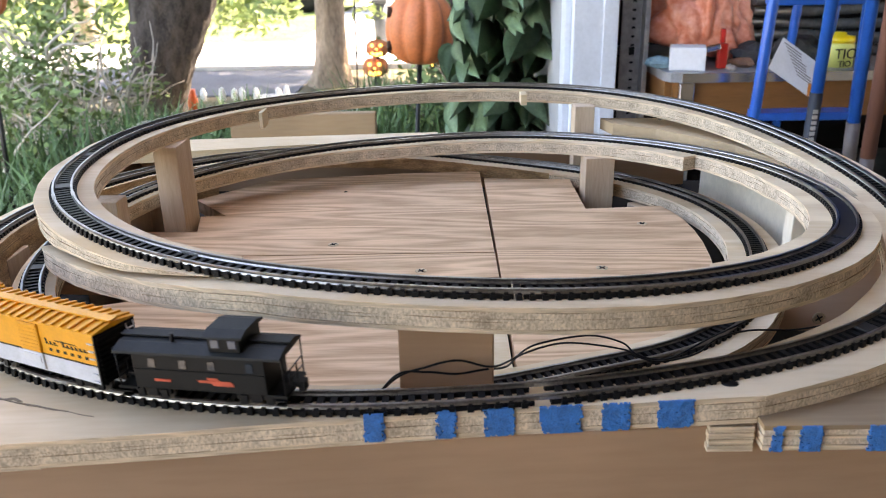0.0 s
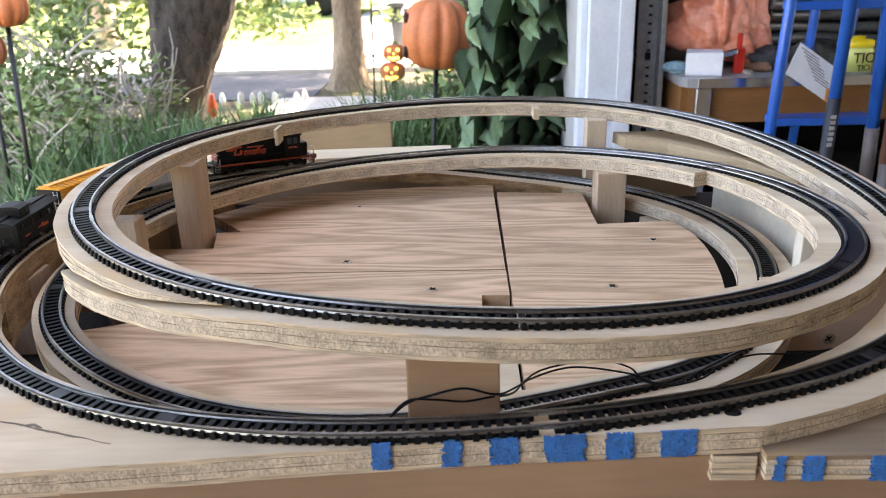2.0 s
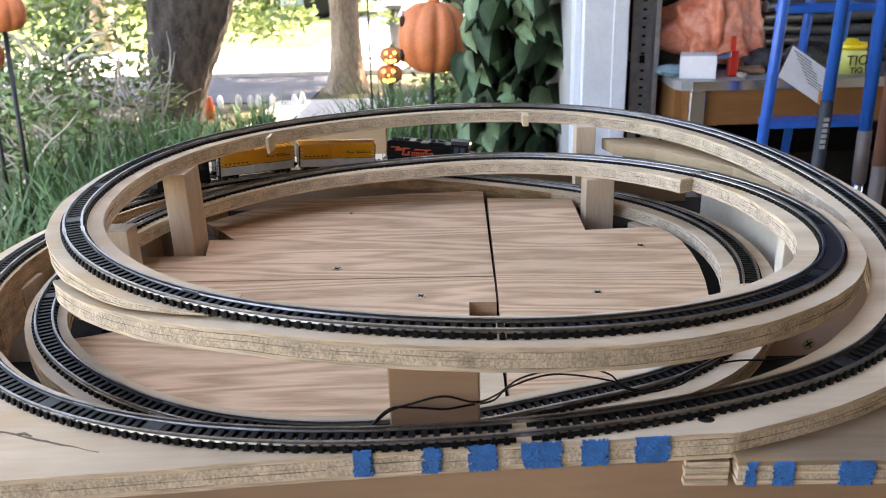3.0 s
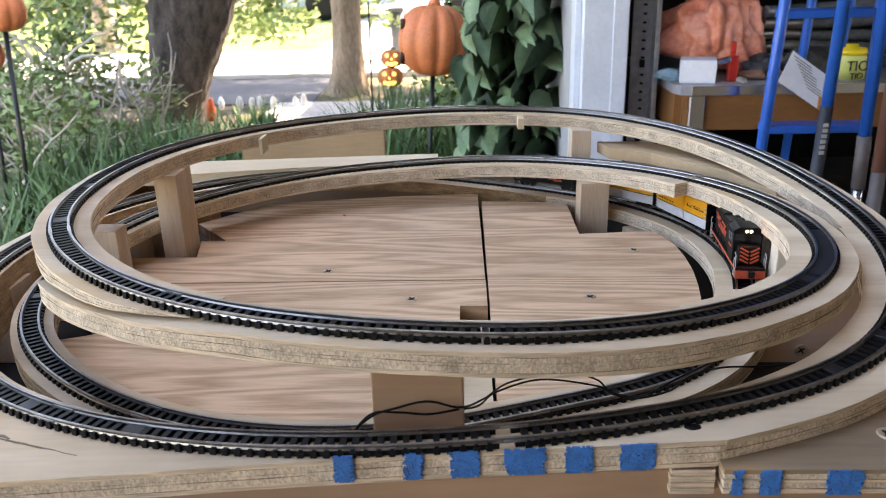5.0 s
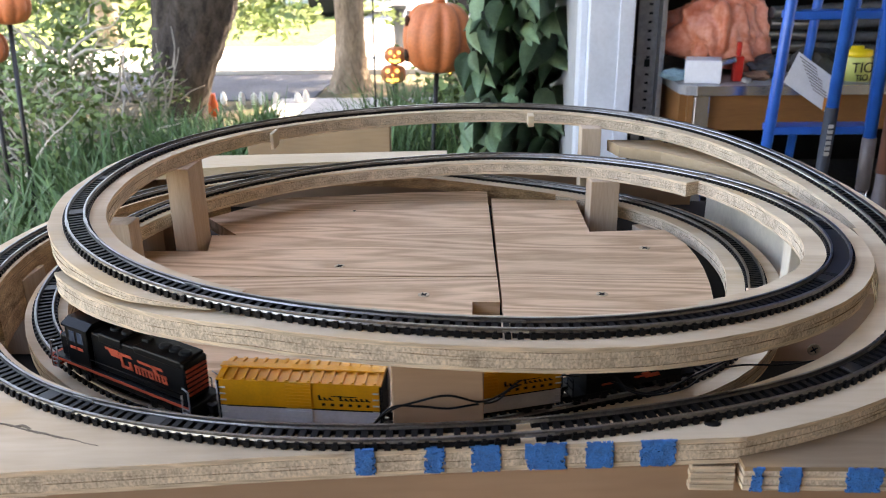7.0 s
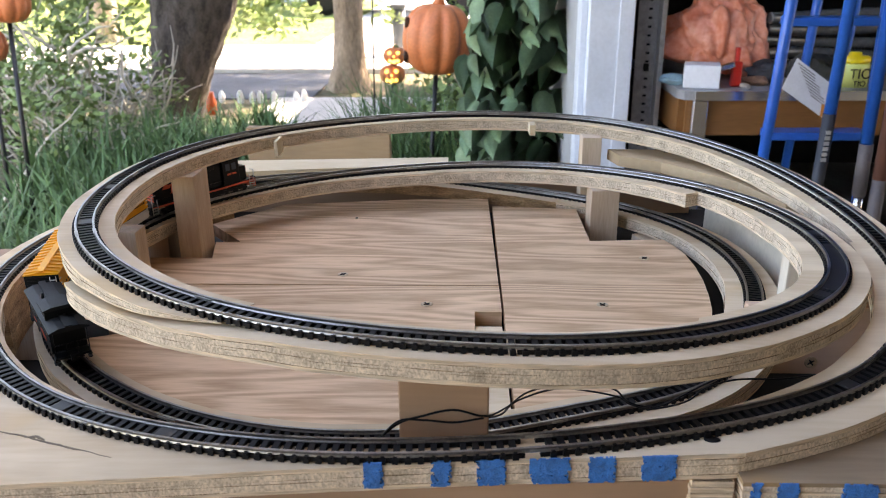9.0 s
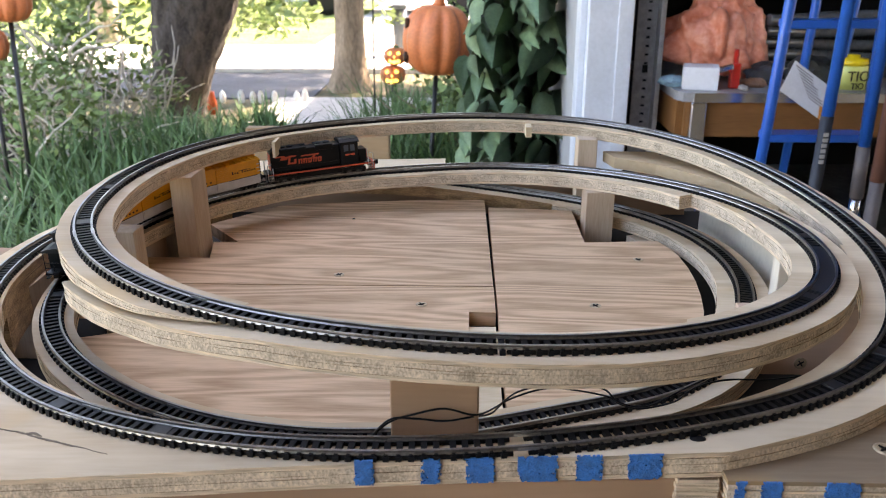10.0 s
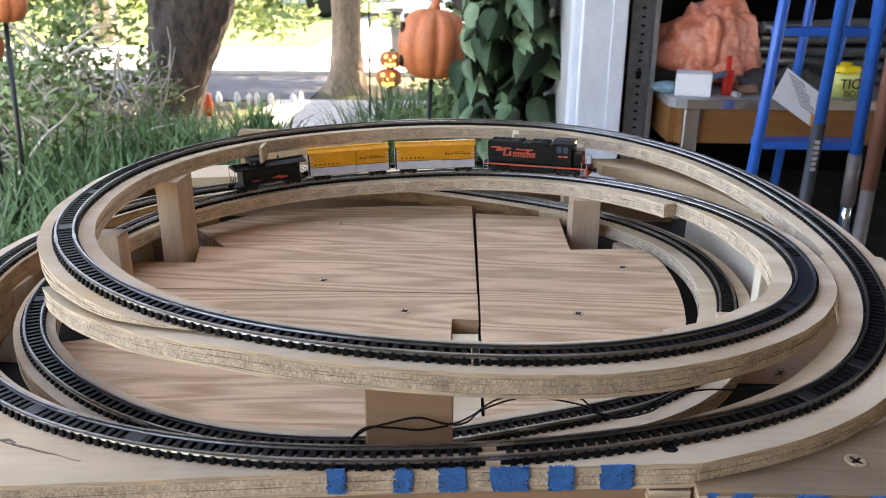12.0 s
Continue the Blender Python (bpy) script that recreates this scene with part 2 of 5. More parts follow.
def degrees_at(s):
    return float(np.interp(s % ROUND, LENGTHS, HALF_DEG))


def length_at(f):
    return float(np.interp(f % FULL, HALF_DEG, LENGTHS))


TIE_TOP = 0.0023      # ties above the wood
RAIL_TOP = 0.0044     # rail head above the wood
PLY = 0.0117


CUTS = (0.0, 0.20, 0.44, 0.56, 0.82, 1.0)


def ply_rows(f, seed, rough):
    """Five plies and the glue lines between them down a sawn edge: depth and unevenness."""
    rows = []
    u = f * 0.0045
    for k in range(5):
        off = rough * (noise.noise(Vector((u * 26, k * 3.7, seed * 5.3))) + 0.5 * noise.noise(Vector((u * 75, k * 9.1, seed * 2.1))))
        drift = 0.03 * noise.noise(Vector((u * 14, 0, seed * 3.3)))
        for e in (0, 1):
            fr = CUTS[k + e]
            if 0 < fr < 1:
                gap = max(0.0015, 0.006 + 0.05 * noise.noise(Vector((u * 45, (k + e) * 5.0, seed * 1.7))))
                fr += drift + (gap / 2 if e == 0 else -gap / 2)
            rows.append((fr, off))
    return rows


def ply_faces(bm, cols):
    for a, b in zip(cols, cols[1:]):
        bm.faces.new((a[0][0], b[0][0], b[1][0], a[1][0])).material_index = 0
        bm.faces.new((a[0][9], a[1][9], b[1][9], b[0][9])).material_index = 0
        for s in (0, 1):
            for k in range(9):
                bm.faces.new((a[s][k], a[s][k + 1], b[s][k + 1], b[s][k])).material_index = 3 if k % 2 else (2 if k in (2, 4, 6) else 1)
    for c in (cols[0], cols[-1]):
        for k in range(9):
            bm.faces.new((c[0][k], c[1][k], c[1][k + 1], c[0][k + 1])).material_index = 3 if k % 2 else (2 if k in (2, 4, 6) else 1)
    return bm


def strip(name, f0, f1, inner, outer, parent=None, drop=None, thick=PLY, step=0.8, mats=None, label="", rough=0.0006, seed=1):
    """A band of plywood under the track with five plies along its sawn edges."""
    bm = bmesh.new()
    n = max(2, int(round((f1 - f0) / step)))
    cols = []
    for i in range(n + 1):
        f = f0 + (f1 - f0) * i / n
        c, o = line(f), across(f)
        top = c.z - RAIL_TOP - (drop(f) if drop else 0)
        th = thick(f) if callable(thick) else thick
        wi = inner(f) if callable(inner) else inner
        wo = outer(f) if callable(outer) else outer
        layers = []
        for sgn, w in ((-1, wi), (1, wo)):
            side = []
            for fr, off in ply_rows(f, seed + sgn * 0.31, rough):
                p = c + o * sgn * (w + off)
                side.append(bm.verts.new((p.x, p.y, top - th * fr)))
            layers.append(side)
        cols.append(layers)
    return part(name, ply_faces(bm, cols), mats or [M_TOP, M_PLY_L, M_PLY_D, M_GLUE], parent, label)


# ---- the roadbed: bands of plywood ----
roadbed_low = thing("roadbed", "lower loop of raw plywood roadbed resting in the box", "roadbed")
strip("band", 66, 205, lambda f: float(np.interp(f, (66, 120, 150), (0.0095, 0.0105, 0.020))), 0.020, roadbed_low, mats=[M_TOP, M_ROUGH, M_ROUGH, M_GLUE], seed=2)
strip("joist", 68, 128, lambda f: float(np.interp(f, (66, 120, 150), (0.0092, 0.0100, 0.018))), 0.004, roadbed_low, drop=lambda f: PLY + 0.0003, thick=0.026, mats=[M_ROUGH, M_ROUGH, M_ROUGH, M_ROUGH], seed=12, label="rough board edge under the roadbed with shade in its brown")
strip("band", 205, 300, 0.019, 0.017, roadbed_low, seed=3)
strip("band", 300, 384, 0.017, 0.017, roadbed_low, seed=4)
roadbed_mid = thing("roadbed", "middle loop of raw plywood roadbed climbing on posts", "roadbed")
strip("band", 384, 520, lambda f: float(np.interp(f, (384, 410, 425, 495, 515), (0.016, 0.014, 0.0130, 0.0130, 0.016))), lambda f: float(np.interp(f, (384, 410, 425, 500, 520), (0.0175, 0.0130, 0.0115, 0.0120, 0.0175))), roadbed_mid, seed=5)
strip("band", 520, 606, lambda f: float(np.interp(f, (520, 580, 606), (0.0165, 0.0165, 0.0215))), 0.017, roadbed_mid, seed=6)
strip("band", 606, 640, lambda f: 0.0085 + 0.0105 * min(1, (f - 606) / 26), 0.018, roadbed_mid, seed=16)
roadbed_high = thing("roadbed", "upper ring of raw plywood roadbed carried on posts", "roadbed")
strip("band", 640, 776, lambda f: 0.019 if f < 690 else 0.016, lambda f: float(np.interp(f, (640, 690, 702, 713, 724, 736, 776), (0.0175, 0.0165, 0.0160, 0.0140, 0.0135, 0.0150, 0.0170))), roadbed_high, drop=lambda f: max(0.0, (f - 738) / 38) * 0.0125 + max(0.0, (f - 738) / 38) ** 2 * 0.0045, seed=7)
strip("band", 744, 1000, 0.0165, lambda f: float(np.interp(f, (744, 754, 776, 800), (0.0075, 0.0138, 0.0148, 0.0165))), roadbed_high, thick=lambda f: max(0.0004, min(PLY, (f - 743) / 33 * PLY)), seed=8)
strip("band", 1000, 1056, lambda f: 0.019 - 0.008 * max(0, (f - 1035) / 21), 0.0205, roadbed_high, seed=9)

# the deck in front: straight sawn edge, curved inner edge
deck = thing("front_deck", "raw plywood deck along the box front with taped edge", "deck")


def front_y(x):
    return -0.2878 + 0.0627 * x


def deck_mesh():
    bm = bmesh.new()
    cols = []
    for i in range(151):
        f = -24 + 90 * i / 150
        c, o = line(f), across(f)
        p = c - o * (0.0110 if f < 40 else 0.0110 - 0.00006 * (f - 40))
        top = c.z - RAIL_TOP
        w = (front_y(c.x) - c.y) / (o.y - 0.0627 * o.x)
        q = c + o * (min(w, 0.0205) if f < -20 else min(w, 0.12))
        if f > 30:
            q = Vector((c.x - (f - 30) * 0.006, front_y(c.x - (f - 30) * 0.006), 0))
        cols.append([[bm.verts.new((v.x + h.x * off, v.y + h.y * off, top - PLY * fr)) for fr, off in ply_rows(f, sd, 0.0005)] for v, h, sd in ((p, -o, 41.3), (q, o, 44.7))])
    return ply_faces(bm, cols)


part("board", deck_mesh(), [M_TOP, M_PLY_L, M_PLY_D, M_GLUE], deck)


def crack(pts, width):
    """A dark wandering split in the face of the deck, a hair above it."""
    bm = bmesh.new()
    path = []
    for (x0, y0, z0), (x1, y1, z1) in zip(pts, pts[1:]):
        path += [Vector((x0 + (x1 - x0) * k / 6, y0 + (y1 - y0) * k / 6, z0 + (z1 - z0) * k / 6)) for k in range(6)]
    rows = []
    for i, p in enumerate(path):
        w = width * math.sin(math.pi * (i + 0.6) / (len(path) + 0.2)) * (0.75 + 0.7 * noise.noise(p * 400))
        p = p + Vector((0, 0.0008 * noise.noise(p * 150), 0))
        rows.append([bm.verts.new(p + Vector((0, sy * w, dz))) for sy, dz in ((-1, -0.0004), (-1, 0.0002), (1, 0.0002), (1, -0.0004))])
    for a, b in zip(rows, rows[1:]):
        for k in range(4):
            bm.faces.new((a[k], a[(k + 1) % 4], b[(k + 1) % 4], b[k]))
    return part("crack", bm, M_SPLIT, deck, "dark split along the plywood grain")


M_SPLIT = mat("dirty_split", (0.20, 0.15, 0.105), 0.9, vary=0.5, scale=300)
crack([(-.225, -.2590, .0398), (-.2013, -.2656, .0402), (-.1874, -.2709, .0406), (-.1734, -.2759, .0409), (-.1520, -.2836, .0419)], 0.0006)
crack([(-.2013, -.2662, .0402), (-.1960, -.2655, .0403), (-.1900, -.2690, .0405)], 0.0009)
knot = line(1057.5) + across(1057.5) * 0.0085 - Vector((0, 0, RAIL_TOP))
part("knot_hole", lathe(bmesh.new(), [(0.0030, -0.0006), (0.0029, 0.0003), (0.0022, 0.0004)], 14, Matrix.Translation(knot) @ Matrix.Diagonal((1.2, 0.8, 1, 1))), M_BLACK, deck, "dark knot hole beside the track")

# ---- track ----
GAUGE = 0.0100
track = thing("model_track", "black-tied miniature railway track with worn nickel rails", "track")


def rail_mesh(side, f0=0.0, f1=FULL, step=1.5):
    bm = bmesh.new()
    n = int((f1 - f0) / step)
    prof = [(-0.0007, TIE_TOP), (-0.0004, TIE_TOP + 0.0008), (-0.0006, RAIL_TOP - 0.0006), (-0.0006, RAIL_TOP), (0.0006, RAIL_TOP), (0.0006, RAIL_TOP - 0.0006), (0.0004, TIE_TOP + 0.0008), (0.0007, TIE_TOP)]
    rings = []
    for i in range(n):
        f = f0 + (f1 - f0) * i / n
        c, o = line(f), across(f)
        rings.append([bm.verts.new(c + o * (side * GAUGE / 2 + x) + Vector((0, 0, z - RAIL_TOP))) for x, z in prof])
    for i in range(n):
        a, b = rings[i], rings[(i + 1) % n]
        for k in range(8):
            bm.faces.new((a[k], a[(k + 1) % 8], b[(k + 1) % 8], b[k]))
    return bm


part("rail", rail_mesh(-1), M_RAIL, track)
part("rail", rail_mesh(1), M_RAIL, track)


def web_mesh(side, f0, f1, step=1.5):
    """The plastic strip that ties the sleepers together under a rail."""
    bm = bmesh.new()
    n = int((f1 - f0) / step)
    prof = ((-0.0011, 0.0001), (-0.0011, TIE_TOP - 0.0003), (0.0011, TIE_TOP - 0.0003), (0.0011, 0.0001))
    rings = []
    for i in range(n + 1):
        f = f0 + (f1 - f0) * i / n
        c, o = line(f), across(f)
        rings.append([bm.verts.new(c + o * (side * GAUGE / 2 + x) + Vector((0, 0, z - RAIL_TOP))) for x, z in prof])
    for a, b in zip(rings, rings[1:]):
        for k in range(4):
            bm.faces.new((a[k], a[(k + 1) % 4], b[(k + 1) % 4], b[k]))
    bm.faces.new(rings[0])
    bm.faces.new(rings[-1])
    return bm


for f0, f1 in ((-6.4, 355), (355.4, 713.3), (714.2, 1072.3)):
    for side in (-1, 1):
        part("web", web_mesh(side, f0, f1), M_TIE, track)


def plate(f, length=0.0085, label="dark plastic plate between the rails"):
    c, o = line(f), across(f)
    dd = Vector((0, 0, 1)).cross(o)
    m = Matrix((o, dd, (0, 0, 1))).transposed().to_4x4()
    m.translation = c - Vector((0, 0, RAIL_TOP))
    part("plate", box(bmesh.new(), (-0.0042, -length / 2, 0.0004), (0.0042, length / 2, TIE_TOP + 0.0004), m, 0.0003), M_PLATE, track, label)


M_PLATE = mat("dark_plate", (0.013, 0.0135, 0.015), 0.45, vary=0.3, scale=200)
for f in (786.5, 805.5, 435, 36.5, 1041, 984, 1031.5, 640.5, 670, 24.5):
    plate(f)
for k in range(9):
    plate(648 + k * 2.3, 0.0098)


def joiner(f):
    for s in (-1, 1):
        bm = bmesh.new()
        a, b = line(f - 1.2) + across(f - 1.2) * s * GAUGE / 2, line(f + 1.2) + across(f + 1.2) * s * GAUGE / 2
        h = (b - a).normalized()
        sd = Vector((h.y, -h.x, 0)) * 0.00095
        lo, hi = Vector((0, 0, TIE_TOP - RAIL_TOP)), Vector((0, 0, -0.0009))
        vs = [bm.verts.new(p + sg * sd + z) for p in (a, b) for sg in (-1, 1) for z in (lo, hi)]
        for q in ((0, 1, 3, 2), (4, 6, 7, 5), (0, 4, 5, 1), (2, 3, 7, 6), (1, 5, 7, 3), (0, 2, 6, 4)):
            bm.faces.new([vs[k] for k in q])
        part("rail_joiner", bm, M_STEEL, track, "bright metal rail joiner")


for f in (3, 33, 352 + 720, 345, 395, 462, 492, 527, 566, 606, 641, 676, 713, 749, 781, 813, 850, 880, 907, 940, 985, 1036, 120, 150):
    joiner(f)
TIE_STEP = 0.0051
TIES = int(ROUND / TIE_STEP)


def tie_pose(i):
    f = degrees_at(i * TIE_STEP)
    c, o = line(f), across(f)
    d = Vector((0, 0, 1)).cross(o)
    m = Matrix((o, d, (0, 0, 1))).transposed().to_4x4()
    m.translation = c - Vector((0, 0, RAIL_TOP))
    return f, m


# ---- box floor ----
floor_panels = thing("box_floor", "screwed-down fir plywood panels forming the box floor", "floor panels", kind="structure")


def panel(pts, mat_=M_FLOOR, top=0.0):
    return part("panel", prism(bmesh.new(), pts, top - 0.011, top), mat_, floor_panels)


panel([(-.300, .0009), (.0160, .0009), (.0128, .2276), (-.0655, .2240), (-.1907, .2060), (-.2470, .1436), (-.2070, .0950), (-.2290, .0949), (-.2205, .0560), (-.300, .0560)])
panel([(-.300, -.0009), (.0163, -.0009), (.0166, -.0470), (-.0025, -.0462), (-.0030, -.1900), (-.0613, -.1960), (-.1300, -.2080), (-.2226, -.1650), (-.2640, -.0940), (-.2050, -.0720), (-.1900, -.0500), (-.300, -.0400)])
right_edge = [(.0600, -.1950), (.1050, -.1620), (.1400, -.1150), (.1560, -.0720), (.1650, -.0400), (.1697, -.0151), (.1735, .0150), (.1747, .0412), (.1735, .0700), (.1690, .0900), (.1640, .1060)]
panel([(.0192, -.1950)] + right_edge + [(.0990, .1010), (.0983, .1930), (.0166, .2024)])
panel([(-.0022, -.0640), (.0162, -.0640), (.0172, -.1950), (.0005, -.1950)], M_WHITEWOOD, -0.003)


def screw(x, y, z, r=0.0042, up=(0, 0, 1), label="drywall screw sunk flush in wood"):
    m = Matrix.Translation((x, y, z)) @ Vector(up).to_track_quat("Z", "Y").to_matrix().to_4x4()
    bm = lathe(bmesh.new(), [(r, -0.001), (r, 0.0003), (r * 0.8, 0.0005), (r * 0.35, 0.0001), (r * 0.1, -0.0004)], 16, m)
    box(bm, (-r * 0.6, -r * 0.09, 0.0), (r * 0.6, r * 0.09, 0.0007), m @ pose(0, 0, 0, 0, 0, 35), mi=1)
    box(bm, (-r * 0.09, -r * 0.6, 0.0), (r * 0.09, r * 0.6, 0.0007), m @ pose(0, 0, 0, 0, 0, 35), mi=1)
    return tagged(part("screw", bm, [M_SCREW, M_BLACK]), label, "screw", "screws in the box")


M_SCREW = mat("brassy_screw", (0.60, 0.47, 0.31), 0.5, 0.35, vary=0.4, scale=300)
for x, y in ((-.1058, .021), (-.037, -.0344), (.089, -.0336), (.1378, .0596)):
    screw(x, y, 0.0)
screw(-.1134, .1621, 0.0, 0.0022)

# ---- the box ----
SKEW = math.atan(0.0627)
crate = thing("layout_box", "open pine box carrying the model railway", "box")
lean = Matrix.Translation((0, -0.2862, 0)) @ pose(0, 0, 0, 0, 0, math.degrees(SKEW))
part("front_board", boxed((-0.55, 0.0, -0.16), (0.55, 0.018, 0.0335), lean, 0.001), M_BOX, crate)
# Raised base, coloured as the shade seen through the floor gaps.
part("base", boxed((-0.366, -0.258, -0.159), (0.268, 0.304, -0.035)), M_DARKBOX, crate, "near-black base with the void's shade in its colour")
part("side_board", boxed((0.2365, -0.095, -0.0348), (0.2500, 0.235, 0.0385), bevel=0.0006), M_BEIGE, crate, "pale painted side board")
part("side_board", boxed((0.2530, -0.225, -0.0348), (0.2660, -0.097, 0.036), bevel=0.0006), M_PINK, crate, "pinkish bare plywood side board")
part("side_board", boxed((-0.365, -0.258, -0.0348), (-0.352, 0.303, 0.0100)), M_BOX, crate)
part("back_board", boxed((-0.351, 0.290, -0.0348), (0.2360, 0.303, 0.0100)), M_BOX, crate)
blk = boxed((0.165, -0.108, -0.0130), (0.2440, -0.0985, 0.0330), bevel=0.0006)
part("corner_block", blk, M_PINK, crate, "pinkish wood block with a screw")
screw(0.2075, -0.1082, -0.0045, 0.0040, (0, -1, 0))

# planks lying on the box edges
pl = prism(bmesh.new(), [(.133, .236), (.215, .232), (.2720, .1000), (.2670, .0450), (.2420, .0480), (.2250, .1130), (.1750, .1830), (.1400, .2080)], 0.0395, 0.0500)
tagged(part("corner_plank", pl, M_TAN), "tan plywood plank across the box corner with dark screws", "plank")
for x, y in ((.188, .222), (.244, .125)):
    screw(x, y, 0.05, 0.0034)
pl = prism(bmesh.new(), [(-.36, .236), (-.19, .268), (-.03, .288), (-.03, .322), (-.36, .300)], 0.0102, 0.0200)
tagged(part("back_plank", pl, M_WHITEWOOD), "pale pine plank along the back of the box", "plank")

# lower deck at the front corner, with tape on its edge
lower_deck = thing("lower_deck", "plywood shelf stepped below the front deck", "deck")
LD = [(.1035, -.288), (.42, -.288), (.42, -.10), (.300, -.120), (.268, -.165), (.215, -.226), (.160, -.258), (.1035, -.272)]
for k, (fa, fb) in enumerate(zip(CUTS, CUTS[1:])):
    inset = (0.0, 0.0005, 0.0001, 0.0006, 0.0002)[k]
    ring = [(x + (inset if x < 0.11 else 0), y + (inset if y < -0.28 else -inset)) for x, y in LD]
    part("ply", prism(bmesh.new(), ring, 0.0378 - 0.0112 * fb + (0.0003 if k < 4 else 0), 0.0378 - 0.0112 * fa), [M_TOP2, M_PLY_D, M_PLY_L, M_PLY_D, M_PLY_L][k], lower_deck)
glue = [(x + 0.0012 if x < 0.11 else x, y + (0.0012 if y < -0.28 else -0.0012)) for x, y in LD]
part("glue_core", prism(bmesh.new(), glue, 0.0270, 0.0374), M_GLUE, lower_deck)
screw(0.178, -0.2640, 0.0378, 0.0048)


def spacer():
    """A stub of plywood, its plies a little apart."""
    bm = bmesh.new()
    for k in range(4):
        z = 0.0240 + k * 0.0028
        d = 0.0004 * (k % 2)
        box(bm, (0.0838 + d, -0.2846 + d, z), (0.1016, -0.2450, z + 0.0025 - 0.0003 * (k == 1)), None, 0.0002)
    box(bm, (0.0850, -0.2838, 0.0241), (0.1012, -0.2452, 0.0349), mi=1)
    return bm


tagged(part("wood_block", spacer(), [M_PLY_L, M_GLUE]), "small pine spacer block under the deck corner", "wood block")

def dab(x0, x1, slant, y_at, z0, z1, cell=0.0005):
    """A ragged patch of blue pressed into the rough edge; slant moves the top of its first side."""
    bm = bmesh.new()
    seed = x0 * 977
    nx, nz = int((x1 - x0 + 0.004) / cell), int((z1 - z0) / cell)
    verts = {}

    def vert(i, k):
        if (i, k) not in verts:
            x, z = x0 - 0.002 + i * cell, z0 + (z1 - z0) * k / nz
            verts[i, k] = bm.verts.new((x, y_at(x) - 0.0003 * noise.noise(Vector((x * 500, z * 700, seed))), z))
        return verts[i, k]

    for i in range(nx):
        for k in range(nz):
            x, z = x0 - 0.002 + (i + 0.5) * cell, z0 + (z1 - z0) * (k + 0.5) / nz
            wob = 0.0011 * noise.noise(Vector((seed, z * 420, 1))) + 0.0004 * noise.noise(Vector((x * 900, z * 900, seed)))
            edge = min(x - x0 - slant * (z - z0) / (z1 - z0), x1 - x, (z - z0) * 1.3 + 0.0006, (z1 - z) * 1.3 + 0.0006) + wob
            hole = noise.noise(Vector((x * 700, z * 1500, seed + 4)))
            if edge > 0 and (edge > 0.0011 or hole < 0.2) and hole < 0.66:
                bm.faces.new((vert(i, k), vert(i + 1, k), vert(i + 1, k + 1), vert(i, k + 1)))
    g = bmesh.ops.extrude_face_region(bm, geom=bm.faces[:])
    for v in g["geom"]:
        if isinstance(v, bmesh.types.BMVert):
            v.co.y += 0.0009
    return bm


BLUE_LABEL = "ragged blue patch rubbed onto the rough plywood edge"
for a, b, sl in ((578, 611, 0), (694, 729, 1), (776, 824, -2), (874, 936, -26), (970, 1017, 0), (1064, 1123, 0)):
    x0, x1 = (-.0479 + (p - 583) * .0002321 for p in (a, b))
    tagged(part("blue_patch", dab(x0, x1, sl * .0002321, lambda x: front_y(x) - 0.0009, 0.0350, 0.0470), M_TAPE), BLUE_LABEL, "paint patch", "blue patches on the plywood edges")
for x0, x1, sl in ((.1063, .1108, .0012), (.1178, .1258, 0), (.1436, .157, 0), (.172, .182, .001)):
    tagged(part("blue_patch", dab(x0, x1, sl, lambda x: -0.2889, 0.0266, 0.0378), M_TAPE), BLUE_LABEL, "paint patch", "blue patches on the plywood edges")

bench = thing("work_table", "plain wooden table under the model railway box", "table")
part("tabletop", boxed((-0.7, -0.38, -0.19), (0.7, 0.5, -0.16)), M_BOX, bench)
for sx in (-0.65, 0.61):
    for sy in (-0.33, 0.44):
        part("leg", boxed((sx, sy, -0.82), (sx + 0.04, sy + 0.04, -0.19)), M_BOX, bench)

# ---- posts ----


def post(lo, hi, label, turn=0.0, material=M_POST):
    c = Vector(((lo[0] + hi[0]) / 2, (lo[1] + hi[1]) / 2, 0))
    m = Matrix.Translation(c) @ pose(0, 0, 0, 0, 0, turn) @ Matrix.Translation(-c)
    ob = part("post", boxed(lo, hi, m, 0.0008), material)
    return tagged(ob, label, "post", "posts under the roadbed")


post((-0.0378, -0.2560, -0.0348), (0.0017, -0.2360, 0.0668), "smooth brown wood block under the upper ring", 1.5, M_BLOCK)
post((-0.2478, 0.0580, -0.0348), (-0.2293, 0.0940, 0.0690), "pale stud offcut standing against the panel edge", 0)
post((0.1050, 0.1480, -0.0348), (0.1310, 0.1720, 0.0318), "short stud post under the middle loop", 3)
post((0.1060, 0.2250, -0.0348), (0.1250, 0.2500, 0.0640), "stud post under the upper ring", 0)
post((-0.2800, -0.0210, -0.0348), (-0.2480, -0.0020, 0.0490), "short pale stud under the upper ring", 0)
post((0.2085, -0.0520, -0.0348), (0.2300, -0.0390, 0.0455), "narrow wood upright with its lit white in the colour", 0, M_WPOST)
post((0.150, 0.128, -0.0348), (0.190, 0.160, -0.0110), "low wood block beneath the lower loop", 20)
post((-0.302, 0.072, -0.0348), (-0.262, 0.110, 0.0190), "stacked plywood offcuts under the lower loop", 0, M_POST)
post((0.262, -0.075, -0.0348), (0.282, -0.045, 0.0410), "wood upright under the outer ramp", 0)
post((-0.34, -0.06, -0.0348), (-0.31, -0.03, 0.0220), "wood upright under the outer loop", 0)

